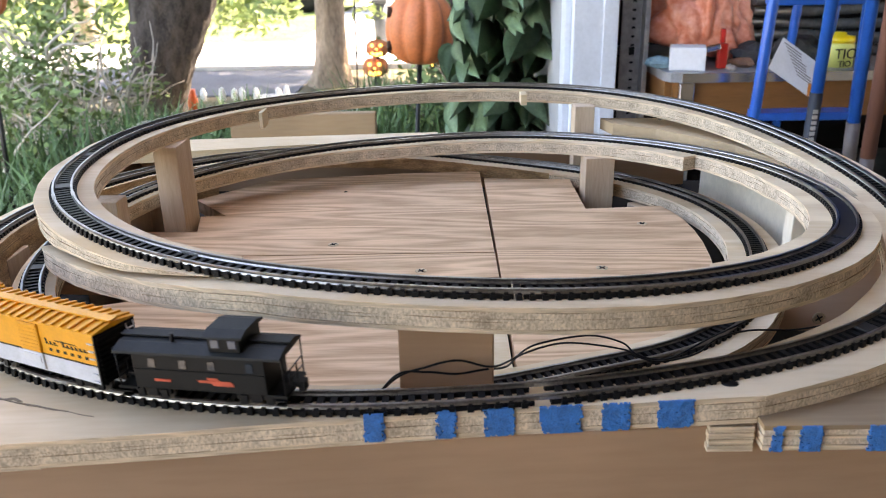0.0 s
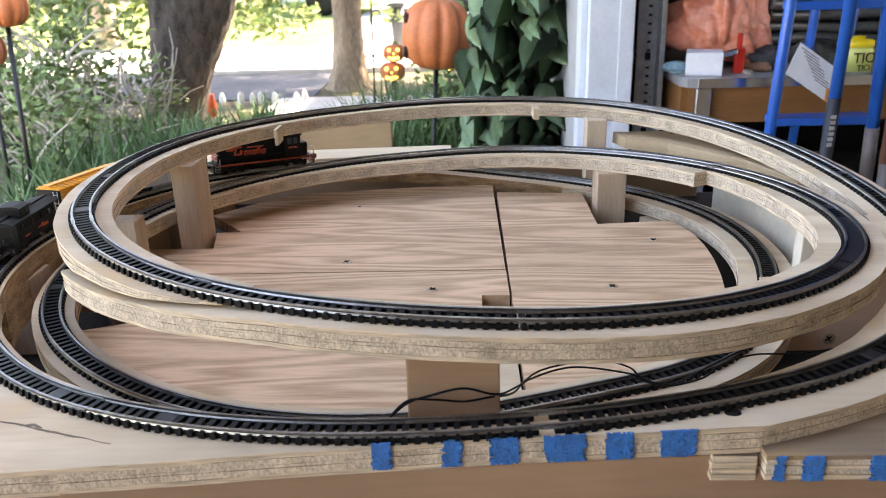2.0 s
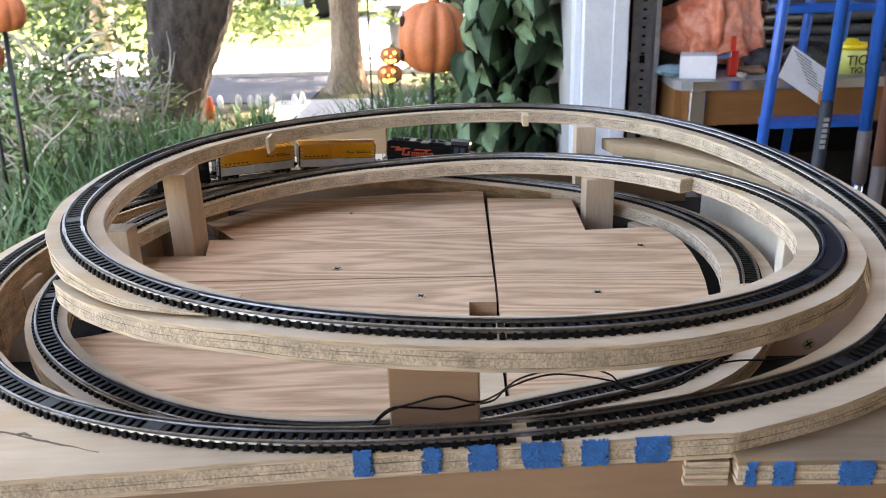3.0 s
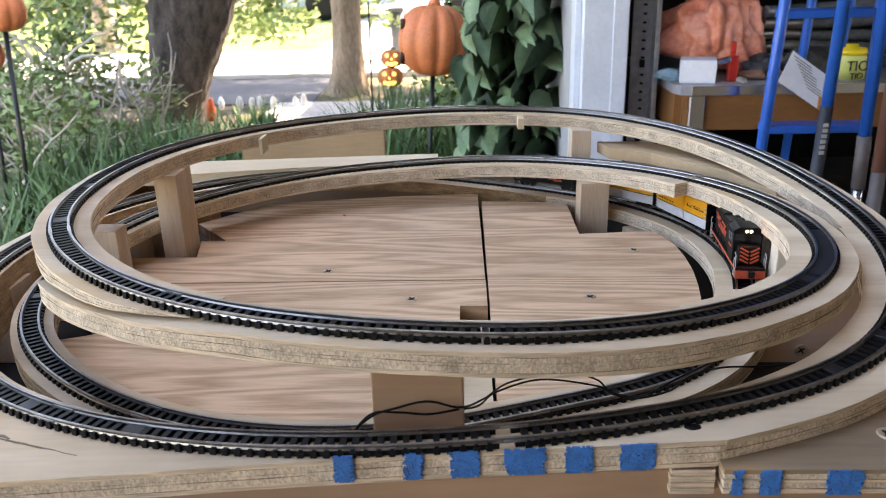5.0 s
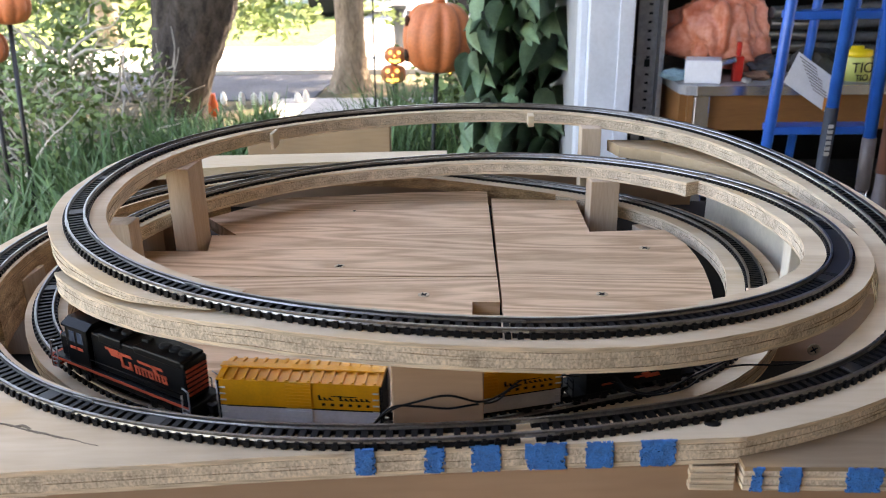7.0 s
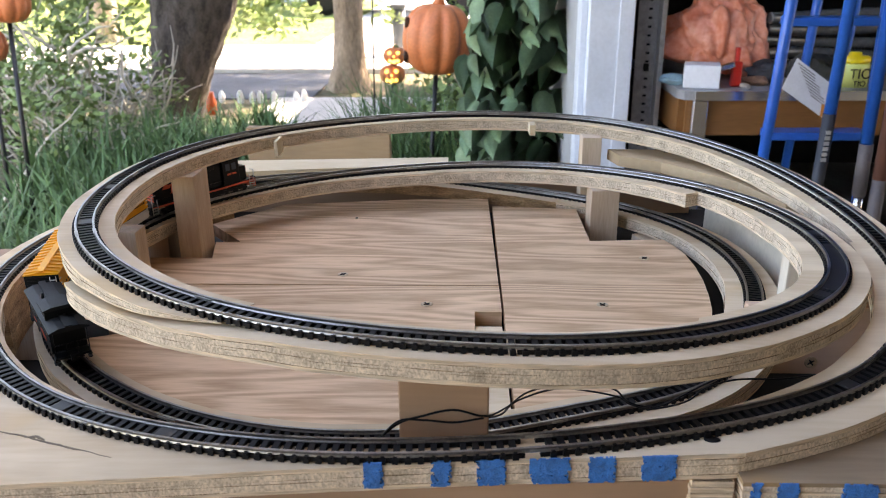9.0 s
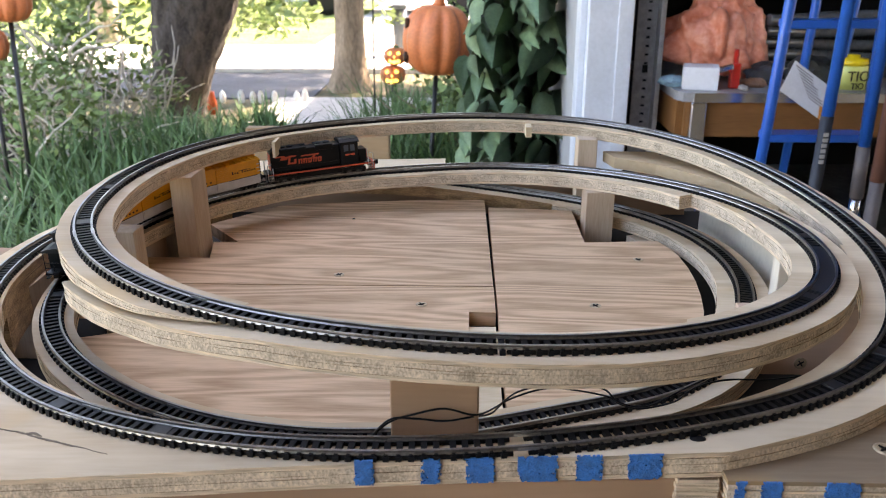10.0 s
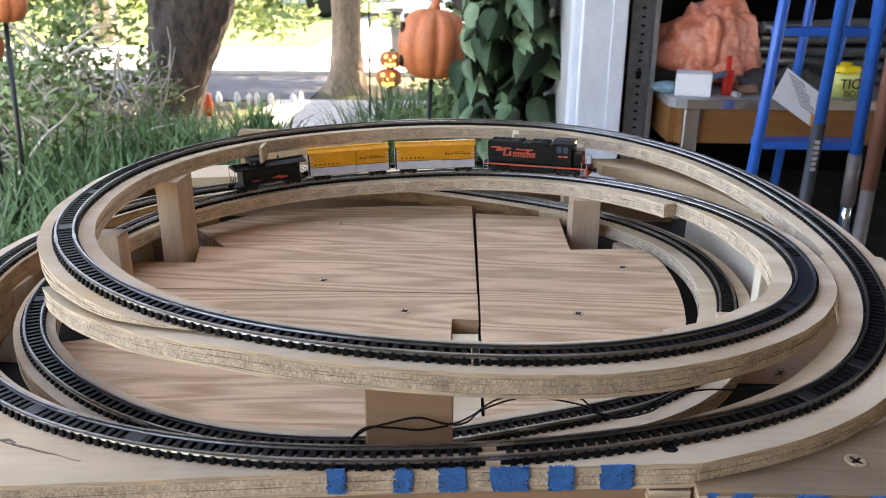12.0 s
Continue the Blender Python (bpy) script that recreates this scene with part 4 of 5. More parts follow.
def nose_at(t):
    k = max(i for i in range(len(RUN) - 1) if RUN[i][0] <= t + 1e-9) if t > 0 else 0
    def slope(i):
        a, b = RUN[max(i - 1, 0)], RUN[min(i + 1, len(RUN) - 1)]
        return (b[1] - a[1]) / (b[0] - a[0])
    (t0, s0), (t1, s1) = RUN[k], RUN[k + 1]
    d = t1 - t0
    u = (t - t0) / d
    return (2 * u ** 3 - 3 * u ** 2 + 1) * s0 + (u ** 3 - 2 * u ** 2 + u) * d * slope(k) + (3 * u ** 2 - 2 * u ** 3) * s1 + (u ** 3 - u ** 2) * d * slope(k + 1)


def heading(a, b):
    """A pose at the middle between two points, looking along them."""
    x = (b - a).normalized()
    y = Vector((0, 0, 1)).cross(x).normalized()
    m = Matrix((x, y, x.cross(y))).transposed().to_4x4()
    m.translation = (a + b) / 2
    return m


LOCO, CAR_A, CAR_B, CABOOSE = locomotive(), boxcar(), boxcar(), caboose()
TRAIN = [(LOCO, 0.0545), (CAR_A, 0.1555), (CAR_B, 0.2410), (CABOOSE, 0.3200)]


def motions():
    times = [k / 10 for k in range(121)]
    for (ob, trucks, base), behind in TRAIN:
        rows, turns = [], ([], [])
        for t in times:
            s = nose_at(t) - behind
            pts = [line(degrees_at(s + d)) for d in (-base / 2, base / 2)]
            m = heading(*pts)
            rows.append((t, m))
            for i, d in enumerate((-base / 2, base / 2)):
                h = heading(line(degrees_at(s + d - 0.006)), line(degrees_at(s + d + 0.006)))
                yaw = (m.inverted() @ h).to_euler().z
                turns[i].append((t, pose((-base / 2, base / 2)[i] / ob.scale.x, 0, 0, 0, 0, math.degrees(yaw))))
        walk(ob, rows)
        for tr, rw in zip(trucks, turns):
            walk(tr, rw)

# ---- ground, road and garage ----
M_GROUND = mat("soil_and_litter", (0.20, 0.15, 0.09), 0.95, vary=0.55, scale=3, bump=0.6, second=(0.07, 0.075, 0.03))
M_LAWN = mat("sunny_lawn", (0.20, 0.27, 0.06), 0.95, vary=0.45, scale=1.2, bump=0.6)
M_PAVE = mat("pale_concrete", (0.55, 0.53, 0.50), 0.9, vary=0.2, scale=1.5, bump=0.2)
M_ROAD = mat("asphalt", (0.085, 0.09, 0.105), 0.85, vary=0.3, scale=5, bump=0.3)
M_CONC = mat("concrete", (0.30, 0.29, 0.27), 0.9, vary=0.3, scale=4, bump=0.3)
# Near-black base colour carries the shade of the garage interior.
M_WALL = mat("shade_toned_wall", (0.03, 0.027, 0.025), 0.8, vary=0.2, scale=6)
# Tan for surfaces added out of view; it warms the light they bounce.
M_DIM = mat("added_tan_screen", (0.25, 0.19, 0.13), 0.8, vary=0.2, scale=6)
M_WHITE = mat("white_gloss_paint", (0.66, 0.71, 0.78), 0.35, vary=0.10, scale=14, bump=0.05)
M_SIDING = mat("grey_siding", (0.40, 0.41, 0.42), 0.7, vary=0.15, scale=8)
GZ = -0.86
ground = tagged(part("ground", boxed((-160, -40, -1.3), (160, 320, GZ)), M_GROUND), "bare soil and leaf litter outside", "ground", kind="structure")
tagged(part("driveway", boxed((-4, -6, GZ), (5.5, 1.34, GZ + 0.03)), M_CONC), "grey concrete driveway", "driveway", kind="structure")
tagged(part("road", boxed((-60, 5.75, GZ), (-1.25, 7.15, GZ + 0.012)), M_ROAD), "blue-grey asphalt road in open shade", "road", kind="structure")
tagged(part("pavement", boxed((-60, 7.15, GZ), (40, 9.2, GZ + 0.05)), M_PAVE), "sun-bleached pale concrete pavement", "pavement", kind="structure")
tagged(part("lawn", boxed((-60, 9.2, GZ), (-1.9, 19, GZ + 0.03)), M_LAWN), "sunny mown lawn beyond the road", "lawn", kind="structure")
tagged(part("far_drive", boxed((-1.9, 9.2, GZ), (12, 26, GZ + 0.02)), M_PAVE), "bright concrete drive across the road", "driveway", kind="structure")
tagged(part("path", boxed((-1.5, 4.55, GZ), (2.0, 5.74, GZ + 0.02)), M_PAVE), "sunlit pale gravel path", "path", kind="structure")

garage = thing("garage", "garage corner with dark open interior and shingled roof", "garage", kind="structure")
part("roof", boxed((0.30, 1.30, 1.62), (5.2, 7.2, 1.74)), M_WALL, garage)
# Out-of-view slab added to keep the sun off the layout.
part("sun_screen", boxed((0.25, -0.299, 1.62), (5.2, 1.299, 1.74)), M_DIM, garage, "unseen roof edge added to screen the bench")
part("side_wall", boxed((0.276, 1.60, GZ), (0.370, 7.0, 1.62)), M_SIDING, garage, "grey painted side wall")
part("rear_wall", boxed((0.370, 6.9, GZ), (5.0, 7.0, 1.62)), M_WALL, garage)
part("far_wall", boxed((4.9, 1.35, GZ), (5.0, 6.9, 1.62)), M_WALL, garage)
# Two unseen pieces added to narrow the opening and keep daylight out.
part("unseen_front", boxed((1.62, 1.36, GZ), (4.9, 1.46, 1.62)), M_WALL, garage)
part("unseen_header", boxed((0.42, 1.36, 1.15), (1.62, 1.46, 1.62)), M_WALL, garage)
# Added sheet that closes the view with the interior's shade colour.
part("shade_backdrop", boxed((0.50, 3.60, GZ), (4.9, 3.66, 1.62)), M_WALL, garage, "near-black sheet standing for the garage's inner shade")
# Roof and two walls, unseen, added to cut light from front and right.
part("unseen_roof", boxed((-1.0, -1.75, 1.62), (5.2, -0.30, 1.74)), M_DIM, garage)
part("unseen_wall", boxed((-0.95, -1.75, GZ), (5.2, -1.63, 1.62)), M_DIM, garage)
part("unseen_side", boxed((1.30, -1.63, GZ), (1.40, 1.05, 1.62)), M_DIM, garage)
part("floor", boxed((0.383, 1.36, GZ), (4.9, 6.9, GZ + 0.04)), M_CONC, garage)
jamb = thing("door_jamb", "white glossy painted garage door jamb with stepped trim", "door frame", kind="structure")
part("casing", boxed((0.2760, 1.405, GZ), (0.3820, 1.60, 1.62), bevel=0.004), M_WHITE, jamb)
part("stop", boxed((0.2600, 1.43, GZ), (0.2758, 1.50, 1.62), bevel=0.002), M_WHITE, jamb)
part("trim", boxed((0.3822, 1.425, GZ), (0.3880, 1.60, 1.62), bevel=0.002), M_WHITE, jamb)
part("bead", boxed((0.3470, 1.400, GZ), (0.3818, 1.4048, 1.62), bevel=0.0015), M_WHITE, jamb)

M_GALV = mat("galvanised_steel", (0.42, 0.43, 0.45), 0.45, 0.9, vary=0.25, scale=60)
tr = thing("door_track", "perforated galvanised steel garage door track", "door track")
# Darker copy of the track's steel; the web's shade is in its colour.
M_GALVD = mat("shaded_steel", (0.34, 0.35, 0.37), 0.5, 0.5, vary=0.3, scale=60)
part("web_plate", boxed((0.4170, 1.53, GZ + 0.04), (0.4660, 1.534, 1.6)), M_GALVD, tr)
part("flange", boxed((0.4662, 1.49, GZ + 0.04), (0.4780, 1.534, 1.6), bevel=0.001), M_GALV, tr, "folded steel edge with its lit tone in the colour")
for k in range(62):
    z = -0.72 + k * 0.0215
    big = k % 9 == 4
    part("slot", boxed((0.438 if big else 0.4415, 1.5285, z), (0.452 if big else 0.4505, 1.5297, z + (0.020 if big else 0.0055))), M_BLACK, tr)

# ---- desk and what lies on it ----
M_DESKTOP = mat("worn_desk_top", (0.30, 0.30, 0.31), 0.4, vary=0.25, scale=20)
M_DESKWOOD = wood("orange_desk_wood", (0.27, 0.12, 0.042), (0.19, 0.08, 0.026), 0, 6, 4, 0.1, 0.45, 0.3, 0.2)
M_CHROME = mat("chrome", (0.75, 0.76, 0.78), 0.18, 1.0, vary=0.1, scale=60)
desk = thing("desk", "orange-brown wooden desk with grey metal-edged top", "desk", at=pose(0, 0, -0.013))
bm = prism(bmesh.new(), [(0.495, 1.40), (0.507, 1.368), (0.535, 1.36), (1.55, 1.36), (1.55, 1.95), (0.49, 1.95)], -0.086, -0.064)
part("desktop", bm, M_DESKTOP, desk)
bm = boxed((0.53, 1.357, -0.0865), (1.55, 1.362, -0.0640), bevel=0.001)
part("edge_band", bm, M_CHROME, desk, "bright metal edge band")
part("apron", boxed((0.515, 1.375, -0.172), (1.50, 1.395, -0.0865)), M_DESKWOOD, desk)
part("side_panel", boxed((0.498, 1.385, -0.172), (0.515, 1.93, -0.0865)), M_DESKWOOD, desk)
for x, y in ((0.545, 1.372), (1.46, 1.372), (0.545, 1.88), (1.46, 1.88)):
    bm = boxed((x - 0.019, y - 0.014, GZ + 0.053), (x + 0.019, y + 0.024, -0.0865), bevel=0.004)
    part("leg", bm, M_CHROME, desk, "chrome corner leg")
M_CARD = mat("white_card", (0.80, 0.81, 0.84), 0.6, vary=0.08, scale=14)
wb = boxed((0.512, 1.402, -0.0640), (0.596, 1.480, -0.0100), Matrix.Translation((0.55, 1.44, 0)) @ pose(0, 0, 0, 0, 0, -14) @ Matrix.Translation((-0.55, -1.44, 0)), 0.002)
carton = tagged(part("carton", wb, M_CARD), "small plain white carton on the desk", "box")
carton.matrix_world = pose(0.008, 0, -0.013)
M_BAG = mat("thin_orange_plastic", (0.88, 0.40, 0.28), 0.30, vary=0.28, scale=11, second=(0.74, 0.19, 0.095))


def crumpled(size, seed, res=5, depth=0.35, taper=0.0):
    bm = bmesh.new()
    bmesh.ops.create_icosphere(bm, subdivisions=res, radius=1)
    for v in bm.verts:
        n = v.co.normalized()
        if taper:
            n = (n + 0.16 * noise.noise_vector(n * 2.1 + Vector((seed, 1, 2)))).normalized()
        k = 1 + depth * 0.6 * noise.noise(n * 1.7 + Vector((seed, 0, 0))) + depth * 0.5 * abs(noise.noise(n * 4.3 + Vector((0, seed, 0)))) - depth * 0.25 * abs(noise.noise(n * 9 + Vector((0, 0, seed))))
        v.co = Vector((n.x * size[0], n.y * size[1], n.z * size[2])) * k
        if taper:
            k2 = 1 - taper * max(-0.6, v.co.z / size[2])
            v.co.x, v.co.y = v.co.x * k2, v.co.y * k2
            v.co.z += size[2] * 0.30 * max(0, 1 - (v.co.x / size[0] / 0.35) ** 2 - (v.co.y / size[1] / 0.5) ** 2) if v.co.z > 0 else 0
            fold = Vector((n.x * 3.4 + n.z, n.y * 3.4, n.z * 1.1))
            v.co *= 0.90 + 0.5 * abs(noise.noise(fold + Vector((0, seed, 3)))) + 0.12 * abs(noise.noise(fold * 2.3 + Vector((seed, 5, 0))))
        if v.co.z < -size[2] * 0.75:
            v.co.z = -size[2] * 0.75
    for f in bm.faces:
        f.smooth = bool(taper)
    return bm


ob = part("plastic_bag", crumpled((0.118, 0.09, 0.115), 4.2, 5, 0.22, 0.28), M_BAG)
ob.matrix_world = pose(0.645, 1.60, 0.027, 0, 12, 0)
tagged(ob, "crumpled translucent orange-red plastic bag", "bag")
M_TOOLRED = mat("red_plastic", (0.55, 0.02, 0.012), 0.35, vary=0.15, scale=60)
tool = thing("hand_tool", "red and steel hand tool standing on the desk", "tool", at=pose(0.640, 1.43, -0.0768))
bm = boxed((-0.010, -0.010, 0), (0.014, 0.010, 0.060), bevel=0.004)
box(bm, (-0.004, -0.007, 0.06), (0.006, 0.007, 0.094), bevel=0.003)
part("handle", bm, M_TOOLRED, tool)
part("jaw", boxed((-0.085, -0.008, 0.048), (0.006, 0.008, 0.062), pose(0, -0.012, 0, 0, -14, 0), 0.003), M_CHROME, tool)
for k, (x, y, sx, sy, sz, c) in enumerate(((0.70, 1.46, 0.035, 0.03, 0.012, (0.30, 0.16, 0.10)), (0.735, 1.50, 0.05, 0.04, 0.03, (0.04, 0.04, 0.045)), (0.66, 1.41, 0.03, 0.012, 0.006, (0.45, 0.40, 0.35)), (0.50, 1.47, 0.03, 0.03, 0.016, (0.25, 0.42, 0.50)), (0.85, 1.50, 0.06, 0.05, 0.04, (0.05, 0.05, 0.05)))):
    ob = part("scrap", crumpled((sx, sy, sz), k * 3.1, 3, 0.5), mat("scrap_%s" % "abcde"[k], c, 0.6, vary=0.4, scale=50))
    ob.matrix_world = pose(x, y, -0.077 + sz * 0.75, 0, 0, k * 40)
    tagged(ob, "small crumpled scrap lying on the desk", "scrap", "scraps on the desk")

# corrugated hose coiled on the desk
M_HOSE = mat("black_hose", (0.13, 0.135, 0.14), 0.22, vary=0.3, scale=80)
hose = thing("corrugated_hose", "stacked loops of black corrugated drain hose", "hose", at=pose(0, 0, -0.013))
for k in range(5):
    bm = bmesh.new()
    z = -0.046 + k * 0.034
    n = 96
    pts, rad = [], []
    for i in range(n):
        u = i / (n - 1)
        pts.append((0.76 + 0.36 * u, 1.60 + 0.02 * math.sin(k) + 0.05 * math.sin(3 * u), z + 0.006 * math.sin(4 * u + k)))
        rad.append(0.0165 if i % 2 else 0.0125)
    tube(bm, pts, rad, 10)
    part("loop", bm, M_HOSE, hose)

# yellow caution tape roll
M_TAPEY = mat("yellow_plastic", (0.85, 0.62, 0.02), 0.35, vary=0.1, scale=40)
M_TAPEG = mat("yellow_green_plastic", (0.62, 0.66, 0.20), 0.4, vary=0.1, scale=40)
roll = thing("tape_roll", "yellow caution tape roll with black letters", "tape roll", at=pose(0.925, 1.44, -0.077, 0, 0, 8))
bm = lathe(bmesh.new(), [(0.036, 0), (0.036, 0.052), (0.034, 0.056), (0.016, 0.057)], 28)
part("tape", bm, M_TAPEG, roll)
bm = lathe(bmesh.new(), [(0.034, 0.057), (0.036, 0.062), (0.034, 0.071), (0.015, 0.073), (0.014, 0.080), (0.004, 0.081)], 28)
part("spool_cap", bm, M_TAPEY, roll, "bright yellow spool cap")


def letters(text, size, m, material, parent, depth=0.0006):
    cu = bpy.data.curves.new("letters", "FONT")
    cu.body, cu.size, cu.extrude = text, size, depth
    cu.align_x, cu.align_y = "CENTER", "CENTER"
    tmp = bpy.data.objects.new("letters", cu)
    scene.collection.objects.link(tmp)
    dg = bpy.context.evaluated_depsgraph_get()
    me = bpy.data.meshes.new_from_object(tmp.evaluated_get(dg))
    bpy.data.objects.remove(tmp)
    me.materials.clear()
    me.materials.append(material)
    ob = new("lettering", me)
    ob.parent = parent
    ob.matrix_local = m
    return ob


letters("TIO", 0.034, pose(-0.002, -0.0368, 0.032, 90, 0, 0), M_BLACK, roll)
letters("TIO", 0.020, pose(-0.002, -0.0366, 0.009, 90, 0, 0), M_BLACK, roll)

# ---- blue ladder, poles ----
M_BLUE = mat("blue_enamel", (0.006, 0.115, 0.50), 0.3, vary=0.15, scale=30)
M_SLEEVE = mat("dark_sleeve", (0.03, 0.035, 0.045), 0.5, vary=0.2, scale=40)
M_GREYT = mat("grey_grip", (0.14, 0.12, 0.12), 0.5, vary=0.2, scale=40)
ladder = thing("step_ladder", "bright blue tubular metal step ladder", "ladder")


def rod(parent, name, a, b, r, material, label=""):
    return part(name, tube(bmesh.new(), [a, b], r, 14), material, parent, label)


A0, A1 = Vector((0.700, 1.22, 0.75)), Vector((0.642, 1.26, GZ + 0.03))
B0, B1 = Vector((0.865, 1.24, 0.75)), Vector((0.915, 1.26, GZ + 0.03))
rod(ladder, "rail", A0, A1, 0.0125, M_BLUE)
rod(ladder, "rail", B0, B1, 0.0125, M_BLUE)
for z in (-0.70, -0.42, -0.157, 0.092, 0.33, 0.6):
    u = (0.75 - z) / (0.75 - GZ)
    a, b = A0.lerp(A1, u), B0.lerp(B1, u)
    bm = boxed((a.x, a.y - 0.010, z - 0.010), (b.x, a.y + 0.050, z + 0.008), None, 0.003)
    part("step", bm, M_BLUE, ladder)
for k, (a, b) in enumerate((((0.790, 1.30, 0.75), (0.845, 1.62, GZ + 0.06)), ((0.880, 1.30, 0.75), (0.935, 1.62, GZ + 0.06)))):
    rod(ladder, "rear_leg", a, b, 0.011, M_BLUE)
pole = thing("lug_pole", "blue tube with dark sleeve and pale lettering bars", "pole")
rod(pole, "tube", (0.775, 1.15, 0.75), (0.757, 1.15, -0.095), 0.0125, M_BLUE)
rod(pole, "sleeve", (0.757, 1.15, -0.090), (0.745, 1.15, GZ + 0.03), 0.0135, M_SLEEVE, "dark rubbery sleeve")
for k in range(6):
    m = Matrix.Translation((0.7545 - k * 0.0003, 1.1356, -0.128 - k * 0.0118))
    part("lettering_bar", boxed((-0.0055, -0.0004, -0.004), (0.0055, 0.0006, 0.004), m), M_WHITEP, pole, "pale lettering bar")
pole2 = thing("broom_pole", "blue pole with grey grip and steel end", "pole")
rod(pole2, "tube", (0.838, 1.15, 0.75), (0.845, 1.15, -0.160), 0.0125, M_BLUE)
rod(pole2, "grip", (0.845, 1.15, -0.155), (0.848, 1.15, -0.270), 0.0145, M_GREYT, "grey rubber grip")
rod(pole2, "ferrule", (0.848, 1.15, -0.270), (0.849, 1.15, -0.330), 0.0105, M_CHROME, "shiny steel ferrule")
rod(pole2, "shaft", (0.849, 1.15, -0.330), (0.852, 1.15, GZ + 0.03), 0.009, M_GREYT)
M_BROWNP = wood("reddish_handle", (0.24, 0.11, 0.08), (0.16, 0.07, 0.05), 2, 9, 4, 0.15, 0.5, 0.3, 0.2)
shovel = thing("tool_handle", "reddish-brown wooden tool handle leaning upright", "handle")
rod(shovel, "handle", (0.868, 1.12, 0.75), (0.872, 1.12, -0.225), 0.0155, M_BROWNP)
rod(shovel, "socket", (0.872, 1.12, -0.220), (0.873, 1.12, GZ + 0.03), 0.0145, M_GREYT, "dark metal socket")
tag_ = prism(bmesh.new(), [(0.0, 0.0), (0.085, -0.058), (0.098, -0.082), (0.088, -0.138), (-0.024, -0.064)], 0, 0.0012)
M_TAG = mat("pale_card", (0.66, 0.67, 0.70), 0.6, vary=0.1, scale=30)
tg = thing("hang_tag", "pale printed cardboard hang tag on the ladder", "tag", at=pose(0.690, 1.195, 0.020, 90, 0, 0))
part("card", tag_, M_TAG, tg)
bm = bmesh.new()
for k in range(9):
    m = pose(0.018 + k * 0.0045, -0.020 - k * 0.0085, 0.0013, 0, 0, -34)
    box(bm, (-0.018, -0.001, 0), (0.030 - 0.004 * (k % 3), 0.0008, 0.0003), m)
tagged(part("print_bars", bm, M_GREYT, tg), kind="stuff")
part("print_patch", boxed((0.066, -0.125, 0.0013), (0.088, -0.098, 0.0016)), mat("orange_print", (0.7, 0.25, 0.05), 0.6), tg, "small orange printed patch")

# ---- pumpkins on stakes ----
M_PUMP = mat("orange_pumpkin", (0.70, 0.205, 0.075), 0.5, vary=0.22, scale=14, bump=0.08)
M_STAKE = mat("dark_stake", (0.03, 0.03, 0.03), 0.4, 0.4, vary=0.2, scale=40)
M_HOLE = mat("carved_dark", (0.05, 0.018, 0.008), 0.8, vary=0.3, scale=40)


M_GLOW = mat("lantern_glow", (1.0, 0.62, 0.12), 0.5, emit=0.5)


def pumpkin(at, r, h, label, stake_to, face=None, glow=None):
    t = thing("toy_pumpkin", label, "pumpkin", "pumpkins on stakes", at=at)
    prof = [(r * max(0.10, math.sin(math.pi * min(1, max(0.0, u)))) ** 0.62, -h / 2 + h * (0.5 - 0.5 * math.cos(math.pi * u))) for u in [k / 18 for k in range(1, 18)]]
    bm = lathe(bmesh.new(), prof, 72, wave=0.13, lobes=9)
    part("shell", bm, M_PUMP, t)
    part("stem", tube(bmesh.new(), [(0, 0, h * 0.47), (0.002, 0, h * 0.56), (0.010, 0, h * 0.66)], [r * 0.22, r * 0.13, r * 0.11], 10), M_PUMP, t)
    part("stake", tube(bmesh.new(), [(0, 0, -h * 0.48), (-0.01, 0, stake_to)], 0.0085, 10), M_STAKE, t, "dark metal stake")
    if face is not None:
        f = pose(0, 0, 0, 0, 0, face)
        for k, (a, z, w, hh) in enumerate(((-24, 0.22, 0.16, 0.14), (24, 0.22, 0.16, 0.14), (0, 0.02, 0.10, 0.08), (-22, -0.24, 0.16, 0.10), (0, -0.28, 0.2, 0.10), (22, -0.24, 0.16, 0.10))):
            rr = r * math.cos(math.asin(min(0.9, abs(z)))) * 0.95
            m = f @ pose(0, 0, 0, 0, 0, a) @ Matrix.Translation((rr, 0, z * h)) @ pose(0, 0, 0, 0, 90, 0)
            part("carving", lathe(bmesh.new(), [(w * r, -0.012), (w * r * 1.0, 0.002), (w * r * 0.8, 0.003)], 6 if k < 3 else 8, m), glow or M_HOLE, t, "glowing carved opening" if glow else "dark carved opening")
    return t


pumpkin(pose(-0.120, 2.40, -0.060, 0, 3, 0), 0.126, 0.245, "large orange pumpkin lantern with carved face", -0.82, 166)
pumpkin(pose(-0.385, 3.60, -0.262), 0.058, 0.085, "small carved orange pumpkin in sunlight", -0.60, -90, M_GLOW)
pumpkin(pose(-0.400, 3.62, -0.358), 0.066, 0.095, "small carved orange pumpkin in sunlight", -0.50, -90, M_GLOW)
pumpkin(pose(-0.110, 3.60, -0.322), 0.050, 0.070, "small carved orange pumpkin in sunlight", -0.52, -90, M_GLOW)
pumpkin(pose(-1.560, 2.20, 0.085, 0, 3, 0), 0.075, 0.13, "orange pumpkin lantern on a tall stake", -0.94)
pumpkin(pose(-1.650, 2.20, -0.055, 0, 3, 0), 0.060, 0.11, "orange pumpkin lantern on a tall stake", -0.80)
hook = tagged(part("garden_hook", tube(bmesh.new(), [(-0.430, 3.0, GZ), (-0.425, 3.0, -0.30), (-0.42, 3.0, 0.05)], 0.004, 6), M_STAKE), "thin dark garden stake", "stake")

# the low board behind the box
M_BROWNB = wood("weathered_board", (0.36, 0.25, 0.15), (0.27, 0.18, 0.10), 0, 4, 2, 0.1, 0.7, 0.2, 0.2)
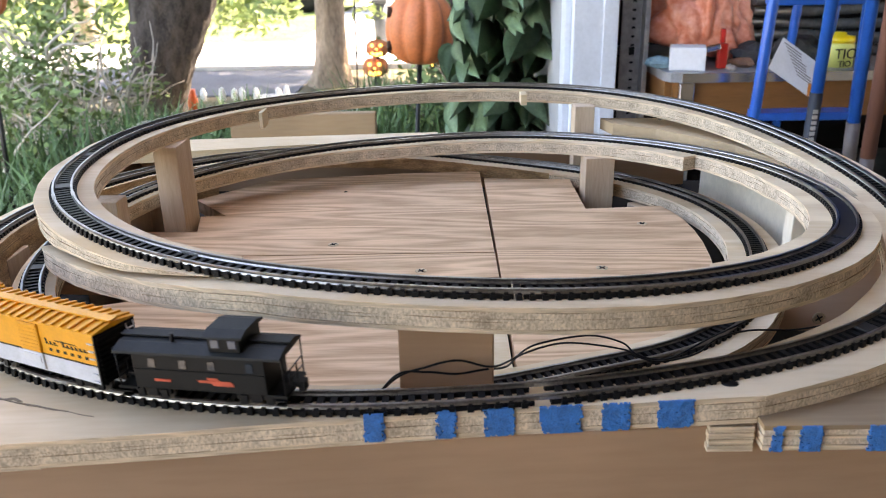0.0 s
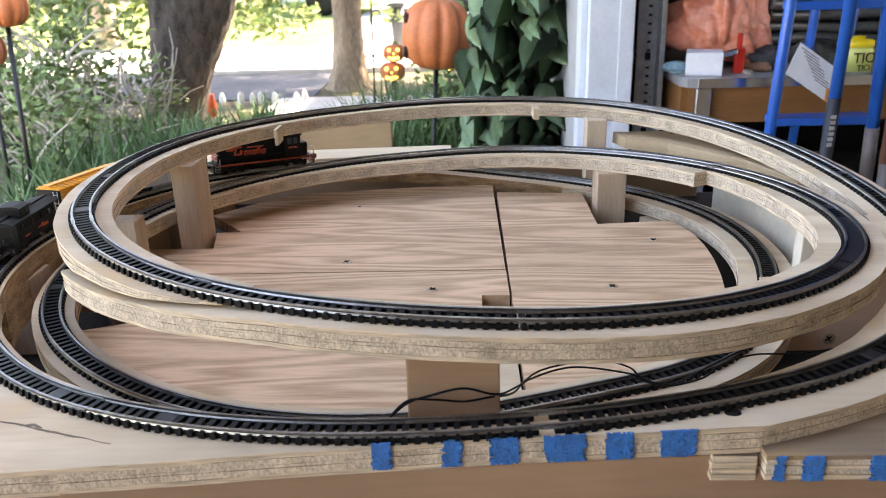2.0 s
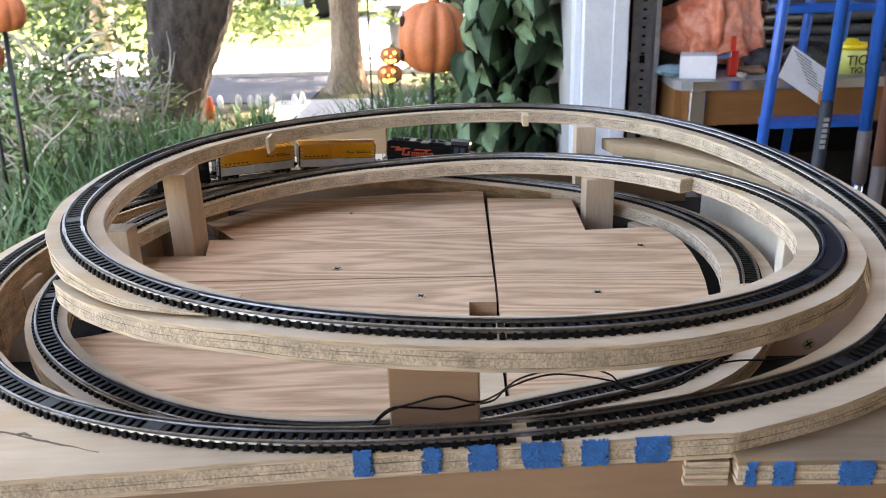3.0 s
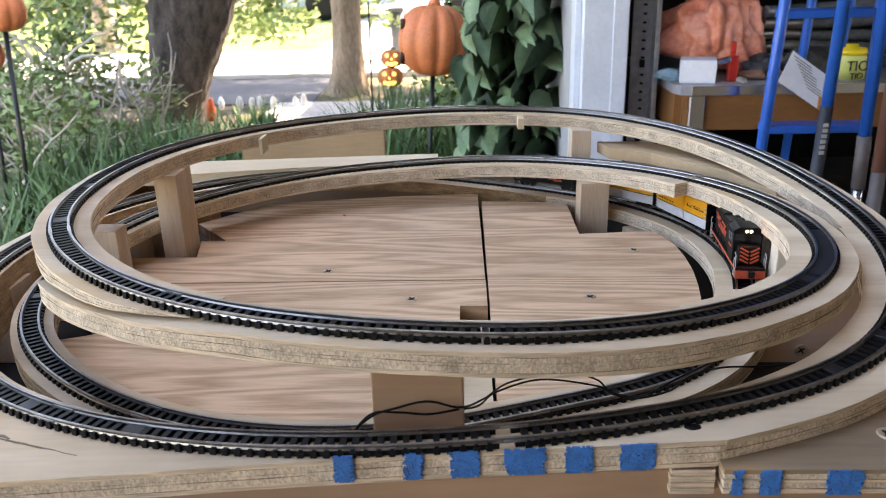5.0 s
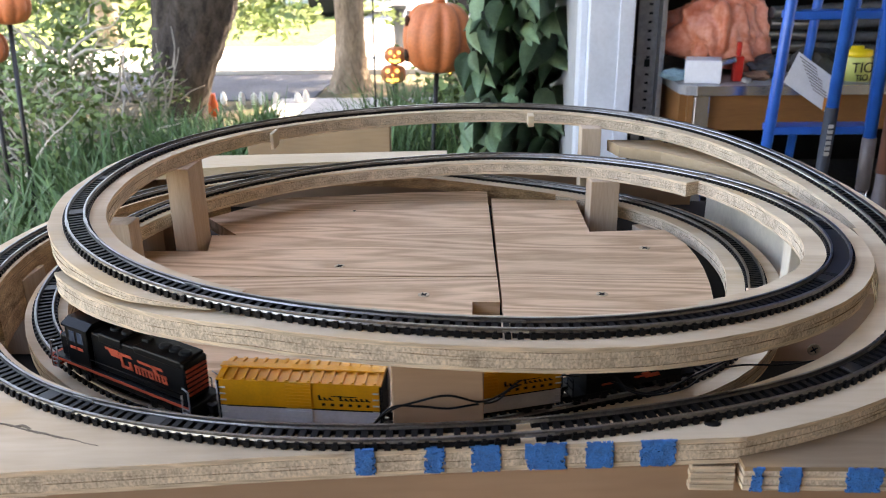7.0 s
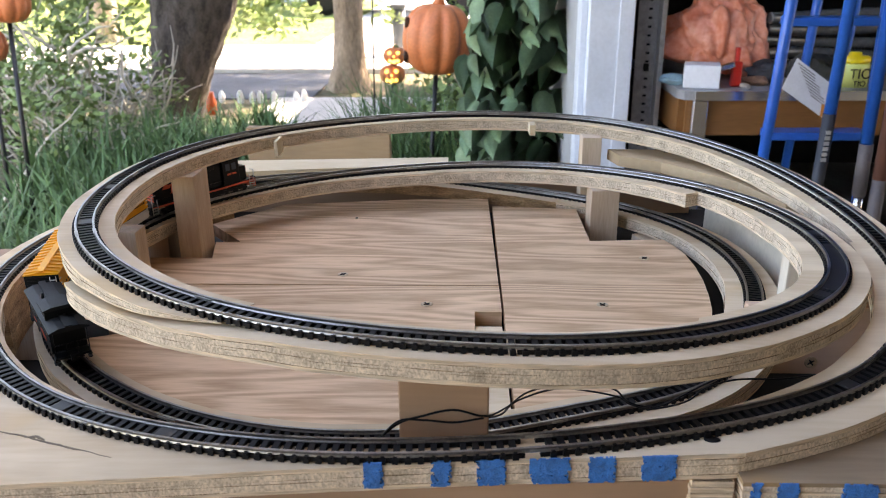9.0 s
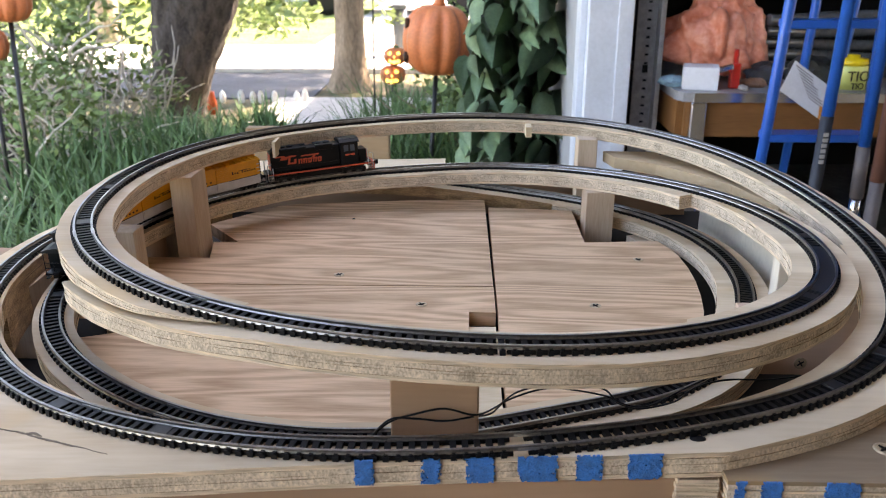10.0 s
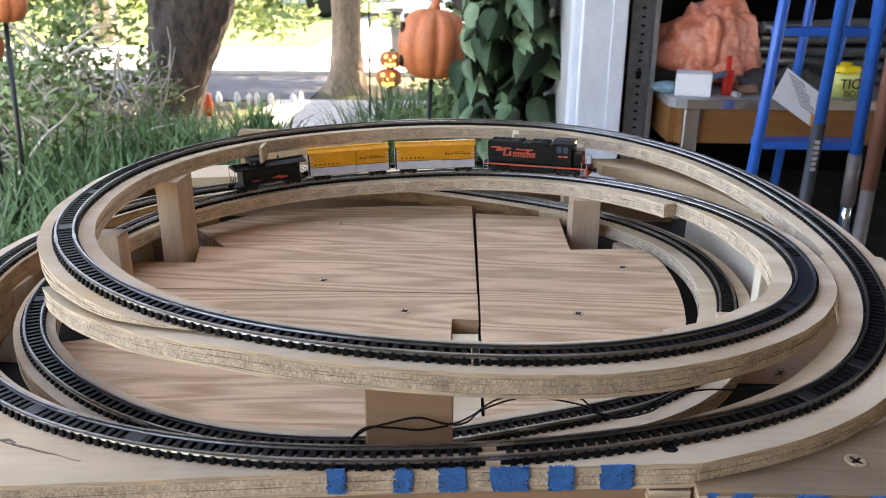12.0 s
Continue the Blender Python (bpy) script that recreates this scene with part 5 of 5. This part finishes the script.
tagged(part("plywood_board", boxed((-0.450, 1.00, GZ), (-0.162, 1.022, -0.088), None, 0.003), M_BROWNB), "weathered brown plywood board standing on edge", "board")

# ---- plants ----
M_LEAF = mat("vine_leaf", (0.24, 0.39, 0.21), 0.42, vary=0.3, scale=25, bump=0.1, random_tint=0.3)
M_GRASS = mat("grass_blade", (0.095, 0.185, 0.062), 0.6, vary=0.35, scale=6, random_tint=0.45)
M_BUSH = mat("bush_leaf", (0.17, 0.245, 0.075), 0.6, vary=0.4, scale=8, random_tint=0.5)
M_DRY = mat("dry_twig", (0.30, 0.24, 0.17), 0.85, vary=0.4, scale=20, random_tint=0.3)
M_PALETWIG = mat("pale_twig", (0.56, 0.50, 0.41), 0.85, vary=0.4, scale=20, random_tint=0.3)
M_BARK = mat("rough_bark", (0.105, 0.086, 0.075), 0.95, vary=0.6, scale=22, bump=1.0, stretch=(1, 1, 0.35), second=(0.028, 0.022, 0.019))
# Bark lightened and blotched, so sun dapple is part of its colour.
M_BARK2 = mat("sunny_bark", (0.44, 0.33, 0.24), 0.9, vary=0.5, scale=6, bump=0.8, stretch=(1, 1, 0.4))


def leaf_mesh(name, w, l, material, cup=0.15, heart=True):
    bm = bmesh.new()
    if heart:
        edge = [(0, 0.12), (0.16, 0.0), (0.34, 0.0), (0.47, 0.12), (0.53, 0.30), (0.49, 0.48), (0.39, 0.64), (0.26, 0.78), (0.12, 0.91), (0, 1.06)]
    else:
        edge = [(0, 0), (0.3, 0.2), (0.4, 0.5), (0.2, 0.85), (0, 1)]
    mid = [bm.verts.new((0, y * l, -cup * w * 0.25 * math.sin(y * 3) - 0.1 * l * y * y)) for x, y in edge]
    for s in (-1, 1):
        side = [bm.verts.new((s * x * w, y * l, cup * w * (x * 1.2) ** 1.3 - 0.1 * l * y * y)) if x else None for x, y in edge]
        side[0], side[-1] = mid[0], mid[-1]
        for k in range(len(edge) - 1):
            vs = [mid[k], side[k], side[k + 1], mid[k + 1]]
            vs = [v for i, v in enumerate(vs) if v not in vs[:i]]
            if len(vs) > 2:
                bm.faces.new(vs)
    for f in bm.faces:
        f.smooth = True
    bmesh.ops.solidify(bm, geom=bm.faces[:], thickness=0.0006)
    me = bpy.data.meshes.new(name)
    bm.to_mesh(me)
    bm.free()
    me.materials.append(material)
    return me


rng = random.Random(11)
vine = thing("climbing_vine", "dense climbing vine with broad heart-shaped green leaves", "vine")
LEAVES = [leaf_mesh("leaf", w, l, M_LEAF, c) for w, l, c in ((0.085, 0.10, 0.05), (0.070, 0.085, 0.09), (0.060, 0.075, 0.03))]
for k in range(290):
    x = rng.uniform(-0.005, 0.255)
    z = rng.uniform(-0.62, 0.34)
    if x < 0.07 and rng.random() < 0.35:
        continue
    y = 1.93 + rng.uniform(-0.10, 0.16) + 0.25 * (0.25 - x) * rng.random()
    ob = new("leaf", LEAVES[k % 3])
    ob.parent = vine
    s = rng.uniform(0.9, 1.6)
    ob.matrix_local = pose(x, y, z, 0, 0, rng.uniform(-60, 25)) @ pose(0, 0, 0, 0, rng.uniform(-35, 35), 0) @ pose(0, 0, 0, 242 + rng.uniform(-24, 20), 0, 0) @ Matrix.Diagonal((s, s, s, 1))
stems = bmesh.new()
for k in range(16):
    x = rng.uniform(0.06, 0.22)
    pts = [(x + 0.04 * math.sin(z * 9 + k) * rng.uniform(0.4, 1), 1.99 + 0.05 * math.sin(z * 6 + k), z) for z in [GZ + i * 0.08 for i in range(17)]]
    tube(stems, pts, 0.004, 5)
tagged(part("stem_mass", stems, M_DRY, vine), kind="stuff")
# Added dark sheet; its colour gives the shade between the leaves.
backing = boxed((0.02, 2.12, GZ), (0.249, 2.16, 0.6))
tagged(part("vine_backing", backing, mat("deep_shade_board", (0.03, 0.04, 0.025), 0.9, vary=0.4, scale=12)), "dark sheet behind the vine with gap shade in its colour", "panel")


def blade(verts, faces, base, height, lean_, width, rnd):
    a = rnd.uniform(0, 6.283)
    dx, dy = math.cos(a) * lean_, math.sin(a) * lean_
    w = Vector((-math.sin(a + rnd.uniform(-1, 1)), math.cos(a), 0)) * width
    n = len(verts)
    for i, u in enumerate((0, 0.4, 0.75, 1.0)):
        p = Vector((base[0] + dx * u * u * height, base[1] + dy * u * u * height, base[2] + height * (u - 0.35 * lean_ * u ** 3)))
        k = (1, 0.9, 0.6, 0.05)[i]
        verts.extend([tuple(p - w * k), tuple(p + w * k)])
    for i in range(3):
        o = n + 2 * i
        faces.append((o, o + 1, o + 3, o + 2))


def from_lists(name, verts, faces, material, parent=None):
    me = bpy.data.meshes.new(name)
    me.from_pydata(verts, [], faces)
    me.materials.append(material)
    ob = new(name, me)
    if parent:
        ob.parent = parent
    return ob


def grass(label, count, region, height, width, lean_, seed, material=M_GRASS):
    rnd = random.Random(seed)
    v, f = [], []
    clumps = [(rnd.uniform(region[0], region[1]), rnd.uniform(region[2], region[3])) for _ in range(max(3, count // 60))]
    for _ in range(count):
        c = rnd.choice(clumps)
        x, y = c[0] + rnd.gauss(0, 0.05), c[1] + rnd.gauss(0, 0.05)
        blade(v, f, (x, y, GZ - 0.02), height * rnd.uniform(0.45, 1.1), rnd.uniform(0.1, lean_), width * rnd.uniform(0.6, 1.3), rnd)
    return tagged(from_lists("grass", v, f, material), label, "grass", kind="stuff")


grass("long green strap-leaved grass in the bed", 3400, (-1.75, -0.72, 1.2, 2.8), 0.55, 0.008, 0.8, 3)
grass("taller grass clump near the tree", 1700, (-1.75, -1.0, 2.6, 3.7), 0.45, 0.009, 0.6, 4)
grass("fine grass under the pumpkin stake", 2600, (-0.42, 0.22, 2.35, 3.3), 0.62, 0.005, 0.6, 5)
grass("short dry grass by the road", 1800, (-2.6, -1.2, 4.0, 5.2), 0.08, 0.004, 0.8, 6, M_BUSH)


def leaf_cloud(name, label, category, blobs, count, size, seed, material, twigs=0, twig_mat=M_DRY, trunk_to=None):
    """Scattered small leaves in loose clumps on twigs."""
    rnd = random.Random(seed)
    t = thing(name, label, category)
    v, f = [], []
    total = sum(b[3] * b[4] * b[5] for b in blobs)
    for cx, cy, cz, rx, ry, rz in blobs:
        n = int(count * rx * ry * rz / total)
        subs = [(rnd.gauss(0, 0.45), rnd.gauss(0, 0.45), rnd.gauss(0, 0.45)) for _ in range(max(4, n // 26))]
        for _ in range(n):
            s = rnd.choice(subs)
            p = Vector((cx + rx * (s[0] + rnd.gauss(0, 0.13)), cy + ry * (s[1] + rnd.gauss(0, 0.13)), cz + rz * (s[2] + rnd.gauss(0, 0.13))))
            a = Vector((rnd.gauss(0, 1), rnd.gauss(0, 1), rnd.gauss(0, 0.6))).normalized()
            b = a.orthogonal().normalized()
            k = size * rnd.uniform(0.5, 1.3)
            o = len(v)
            v.extend([tuple(p), tuple(p + a * k * 0.5 + b * k * 0.22), tuple(p + a * k), tuple(p + a * k * 0.5 - b * k * 0.22)])
            f.append((o, o + 1, o + 2, o + 3))
    ob = from_lists("crown", v, f, material, t)
    tagged(ob, kind="stuff")
    if twigs:
        bm = bmesh.new()
        for _ in range(twigs):
            cx, cy, cz, rx, ry, rz = rnd.choice(blobs)
            p = Vector((cx + rnd.gauss(0, rx * 0.4), cy + rnd.gauss(0, ry * 0.4), max(GZ, cz - rz)))
            d = Vector((rnd.gauss(0, 0.4), rnd.gauss(0, 0.3), 1)).normalized()
            pts = [p]
            for i in range(7):
                d = (d + Vector((rnd.gauss(0, 0.45), rnd.gauss(0, 0.3), rnd.gauss(0, 0.3)))).normalized()
                pts.append(pts[-1] + d * rz * 0.28)
            tube(bm, pts, [0.009 * (1 - i / 9) for i in range(8)], 5)
        tagged(part("twig_mass", bm, twig_mat, t), kind="stuff")
    return t


leaf_cloud("shrub", "loose shrub with small green leaves and bare twigs", "shrub", [(-1.80, 2.7, -0.42, 0.26, 0.4, 0.28), (-1.62, 2.8, -0.44, 0.20, 0.3, 0.18), (-2.1, 3.2, -0.25, 0.4, 0.4, 0.22)], 1900, 0.042, 21, M_BUSH, 34, M_PALETWIG)
leaf_cloud("shrub", "thin airy shrub top with sparse sunlit leaves", "shrub", [(-1.80, 3.0, -0.02, 0.26, 0.4, 0.20), (-2.1, 3.3, 0.05, 0.35, 0.4, 0.25)], 420, 0.040, 27, M_BUSH, 8, M_PALETWIG)
leaf_cloud("shrub", "tangled dry shrub at the tree foot", "shrub", [(-1.80, 3.7, -0.42, 0.22, 0.3, 0.34), (-2.15, 3.7, -0.3, 0.35, 0.3, 0.45)], 1100, 0.05, 22, M_BUSH, 60, M_PALETWIG)
leaf_cloud("shrub", "low shrub between pumpkin stake and vine", "shrub", [(-0.05, 2.9, -0.45, 0.25, 0.3, 0.3), (0.05, 3.3, -0.2, 0.3, 0.3, 0.3)], 2600, 0.05, 23, M_BUSH, 16)
leaf_cloud("hedge", "sunlit green hedge across the street", "hedge", [(-8, 17, 0.0, 3.5, 1.2, 1.0), (-4.5, 17.5, -0.2, 2.4, 1.2, 0.9), (-12, 16, 0.2, 4, 1.2, 1.2)], 6000, 0.35, 24, M_BUSH, 0)
leaf_cloud("bush", "leafy sunlit branches by the second tree", "bush", [(-2.1, 8.3, -0.2, 0.8, 0.6, 0.5), (-1.0, 8.2, -0.1, 0.5, 0.5, 0.4)], 900, 0.12, 25, M_BUSH, 0)
leaf_cloud("bush", "bright airy leaves beyond the thick tree", "bush", [(-3.4, 6.4, -0.15, 1.0, 0.5, 0.5), (-5.0, 7.4, 0.0, 1.4, 0.5, 0.6)], 1800, 0.10, 26, M_BUSH, 0)


def tree(name, label, foot, top, r0, r1, seed, bark, crown=None, flare=1.6):
    rnd = random.Random(seed)
    t = thing(name, label, "tree")
    bm = bmesh.new()
    n, seg = 120, 84
    rings = []
    for i in range(n + 1):
        u = i / n
        c = Vector(foot).lerp(Vector(top), u) + Vector((0.05 * math.sin(3 * u), 0, 0))
        r = r0 + (r1 - r0) * u
        r *= 1 + (flare - 1) * math.exp(-u * 14)
        ring = []
        for k in range(seg):
            a = 2 * math.pi * k / seg
            q = Vector((math.cos(a), math.sin(a), u * 3))
            d = 1 + 0.16 * noise.noise(q * 1.6 + Vector((seed, 0, 0))) + 0.06 * noise.noise(Vector((q.x * 7, q.y * 7, u * 9 + seed)))
            d += 0.13 * min(0.3, abs(noise.noise(Vector((q.x * 9, q.y * 9, c.z * 4.2 + seed))))) + 0.09 * abs(noise.noise(Vector((q.x * 17, q.y * 17, c.z * 11 + seed))))
            ring.append(bm.verts.new((c.x + r * d * math.cos(a), c.y + r * d * math.sin(a), c.z)))
        rings.append(ring)
    for a, b in zip(rings, rings[1:]):
        for k in range(seg):
            bm.faces.new((a[k], a[(k + 1) % seg], b[(k + 1) % seg], b[k])).smooth = True
    bm.faces.new(rings[-1])
    part("trunk", bm, bark, t)
    for k in range(7):
        p = Vector(foot).lerp(Vector(top), 0.55 + 0.06 * k)
        a = k * 2.4 + seed
        lim = bmesh.new()
        pts = [p + Vector((math.cos(a), math.sin(a), 0.7)) * 0.32 * i + Vector((rnd.gauss(0, 0.06), rnd.gauss(0, 0.06), 0)) * i for i in range(6)]
        tube(lim, pts, [r1 * 0.6 * (1 - i / 7) for i in range(6)], 8)
        part("limb", lim, bark, t)
    if crown:
        v, f = [], []
        for cx, cy, cz, rx, ry, rz, cnt in crown:
            subs = [(rnd.gauss(0, 0.5), rnd.gauss(0, 0.5), rnd.gauss(0, 0.5)) for _ in range(60)]
            for _ in range(cnt):
                s = rnd.choice(subs)
                p = Vector((cx + rx * (s[0] + rnd.gauss(0, 0.12)), cy + ry * (s[1] + rnd.gauss(0, 0.12)), cz + rz * (s[2] + rnd.gauss(0, 0.12))))
                a = Vector((rnd.gauss(0, 1), rnd.gauss(0, 1), rnd.gauss(0, 0.5))).normalized()
                b = a.orthogonal().normalized()
                k = rnd.uniform(0.10, 0.22)
                o = len(v)
                v.extend([tuple(p), tuple(p + a * k * 0.5 + b * k * 0.3), tuple(p + a * k), tuple(p + a * k * 0.5 - b * k * 0.3)])
                f.append((o, o + 1, o + 2, o + 3))
        tagged(from_lists("crown", v, f, M_BUSH, t), kind="stuff")
    return t


# Crown unseen; its blobs at x 0.6 and 1.3 added to shade plants.
tree("tree", "thick dark rough-barked tree leaning over the bed", (-1.97, 4.6, GZ - 0.03), (-1.50, 4.6, 1.05), 0.135, 0.385, 5, M_BARK, [(-1.2, 4.6, 3.6, 2.0, 1.8, 0.8, 6000), (0.6, 4.7, 3.5, 1.9, 1.5, 0.6, 9000), (1.3, 4.3, 3.6, 1.3, 1.3, 0.6, 5000), (-3.2, 5.0, 3.8, 1.5, 1.5, 0.8, 3500)], 1.25)
# Leaf blob at y 8.7 added out of view to shade the road.
tree("tree", "slender tree with sun dapple put into its bark colour", (-1.02, 6.25, GZ - 0.03), (-1.05, 6.3, 2.2), 0.105, 0.12, 9, M_BARK2, [(-1.0, 6.3, 3.3, 1.5, 1.3, 0.7, 2500), (0.2, 8.7, 3.4, 2.0, 1.1, 0.6, 6000)], 1.9)
tree("tree", "grey-barked trunk at the edge of the bed", (-2.72, 3.9, GZ - 0.03), (-2.95, 3.9, 1.6), 0.10, 0.09, 13, M_BARK, None, 1.3)
tree("tree", "far slim trunk on the lawn", (-4.6, 9.8, GZ - 0.03), (-4.7, 9.8, 2.6), 0.13, 0.10, 17, M_BARK2, None, 1.3)

# white edging stones, cone, far car
M_STONE = mat("white_stone", (0.80, 0.80, 0.78), 0.7, vary=0.15, scale=20)
rng = random.Random(8)
for k in range(11):
    x = -2.10 + k * 0.083 + rng.uniform(-0.015, 0.015)
    if k in (3, 8):
        continue
    bm = bmesh.new()
    bmesh.ops.create_icosphere(bm, subdivisions=2, radius=1, matrix=Matrix.Diagonal((0.026, 0.024, rng.uniform(0.05, 0.085), 1)))
    for v in bm.verts:
        v.co *= 1 + 0.15 * noise.noise(v.co * 40 + Vector((k, 0, 0)))
    ob = part("edging_stone", bm, M_STONE)
    ob.matrix_world = pose(x, 5.60 + rng.uniform(-0.02, 0.02), GZ + 0.04)
    tagged(ob, "upright white edging stone along the road", "stone", "white edging stones")
cone = tagged(part("marker_post", lathe(bmesh.new(), [(0.035, 0), (0.034, 0.09), (0.026, 0.12), (0.025, 0.16)], 16, pose(-1.86, 5.15, GZ)), mat("orange_marker", (0.7, 0.12, 0.03), 0.5)), "small orange marker post by the road", "marker")

M_CAR = mat("blue_grey_car_paint", (0.35, 0.42, 0.55), 0.25, 0.3, vary=0.1, scale=3)
car = thing("parked_car", "pale blue-grey car parked on the far drive", "car", at=pose(-1.4, 15.2, GZ + 0.02, 0, 0, 8))
bm = bmesh.new()
prof = [(-2.0, 0.25), (-2.0, 0.75), (-1.3, 0.88), (-0.8, 1.32), (0.7, 1.36), (1.4, 0.92), (2.0, 0.80), (2.05, 0.25)]
a = [bm.verts.new((x, -0.82, z)) for x, z in prof]
b = [bm.verts.new((x, 0.82, z)) for x, z in prof]
bm.faces.new(a)
bm.faces.new(b)
for k in range(len(prof)):
    j = (k + 1) % len(prof)
    bm.faces.new((a[k], a[j], b[j], b[k]))
part("body", bm, M_CAR, car)
part("side_window", boxed((-0.75, -0.832, 0.92), (0.85, -0.822, 1.24)), M_GLASS, car, "dark glossy side window")
for x in (-1.3, 1.3):
    for y in (-0.80, 0.80):
        w = thing("wheel", "", "")
        w.parent = car
        w.matrix_local = pose(x, y, 0.31, 90, 0, 0)
        part("tyre", lathe(bmesh.new(), [(0.20, -0.10), (0.30, -0.10), (0.31, 0), (0.30, 0.10), (0.20, 0.10)], 24), M_BLACK, w)
        part("rim", lathe(bmesh.new(), [(0.20, -0.09), (0.19, 0.09)], 16), M_CHROME, w)

# things by the far drive
M_BIN = mat("dark_grey_plastic", (0.10, 0.11, 0.12), 0.5, vary=0.2, scale=5)
for x, y, h_, w_ in ((-0.76, 8.3, 0.48, 0.14), (-0.60, 8.5, 0.36, 0.12)):
    t = thing("waste_bin", "dark grey bin standing by the far drive", "bin", "bins across the road", at=pose(x, y, GZ + 0.05))
    bm = bmesh.new()
    prof = [(w_ * 0.42, 0), (w_ * 0.55, h_)]
    lathe(bm, prof, 8)
    part("body", bm, M_BIN, t)
    part("lid", boxed((-w_ * 0.58, -w_ * 0.58, h_), (w_ * 0.58, w_ * 0.58, h_ + 0.04), None, 0.01), M_BIN, t)

# far house
house = thing("house", "pale house beyond the lawn with dark windows", "house")
M_HOUSE = mat("pale_siding", (0.62, 0.58, 0.52), 0.8, vary=0.1, scale=2)
part("wall", boxed((-16, 24, GZ), (-5, 30, 2.4)), M_HOUSE, house)
bm = bmesh.new()
a = [bm.verts.new(p) for p in ((-16.4, 23.6, 2.4), (-16.4, 30.4, 2.4), (-16.4, 27, 4.2))]
b = [bm.verts.new(p) for p in ((-4.6, 23.6, 2.4), (-4.6, 30.4, 2.4), (-4.6, 27, 4.2))]
bm.faces.new(a)
bm.faces.new(b)
for k in range(3):
    bm.faces.new((a[k], a[(k + 1) % 3], b[(k + 1) % 3], b[k]))
part("roof", bm, M_BARK, house)
for x in (-14, -11, -8):
    w = part("window", boxed((x, 23.95, 0.0), (x + 1.3, 24.0, 1.2)), M_WHITE, house)
    part("pane", boxed((x + 0.08, 23.93, 0.08), (x + 1.22, 23.949, 1.12)), M_GLASS, w)

# ---- ties, last ----
TIE_BOXES = [((-0.0073, -0.0013, 0.0), (0.0073, 0.0013, TIE_TOP))] + [((x - 0.0007, -0.0008, TIE_TOP), (x + 0.0007, 0.0008, TIE_TOP + 0.0006)) for x in (-0.0062, 0.0062)]
tie_bm = bmesh.new()
for lo, hi in TIE_BOXES:
    box(tie_bm, lo, hi)
tie_me = bpy.data.meshes.new("tie")
tie_bm.to_mesh(tie_me)
tie_bm.free()
tie_me.materials.append(M_TIE)
rest = bmesh.new()
for i in range(TIES):
    f, m = tie_pose(i)
    if 1072 < f < 1073.4:
        continue
    near = f < 45 or f > 1035 or 690 < f < 790
    if near:
        t = new("tie", tie_me)
        t.parent = track
        t.matrix_local = m
    else:
        box(rest, *TIE_BOXES[0], m)
tagged(part("sleeper_rest", rest, M_TIE, track), kind="stuff")

motions()
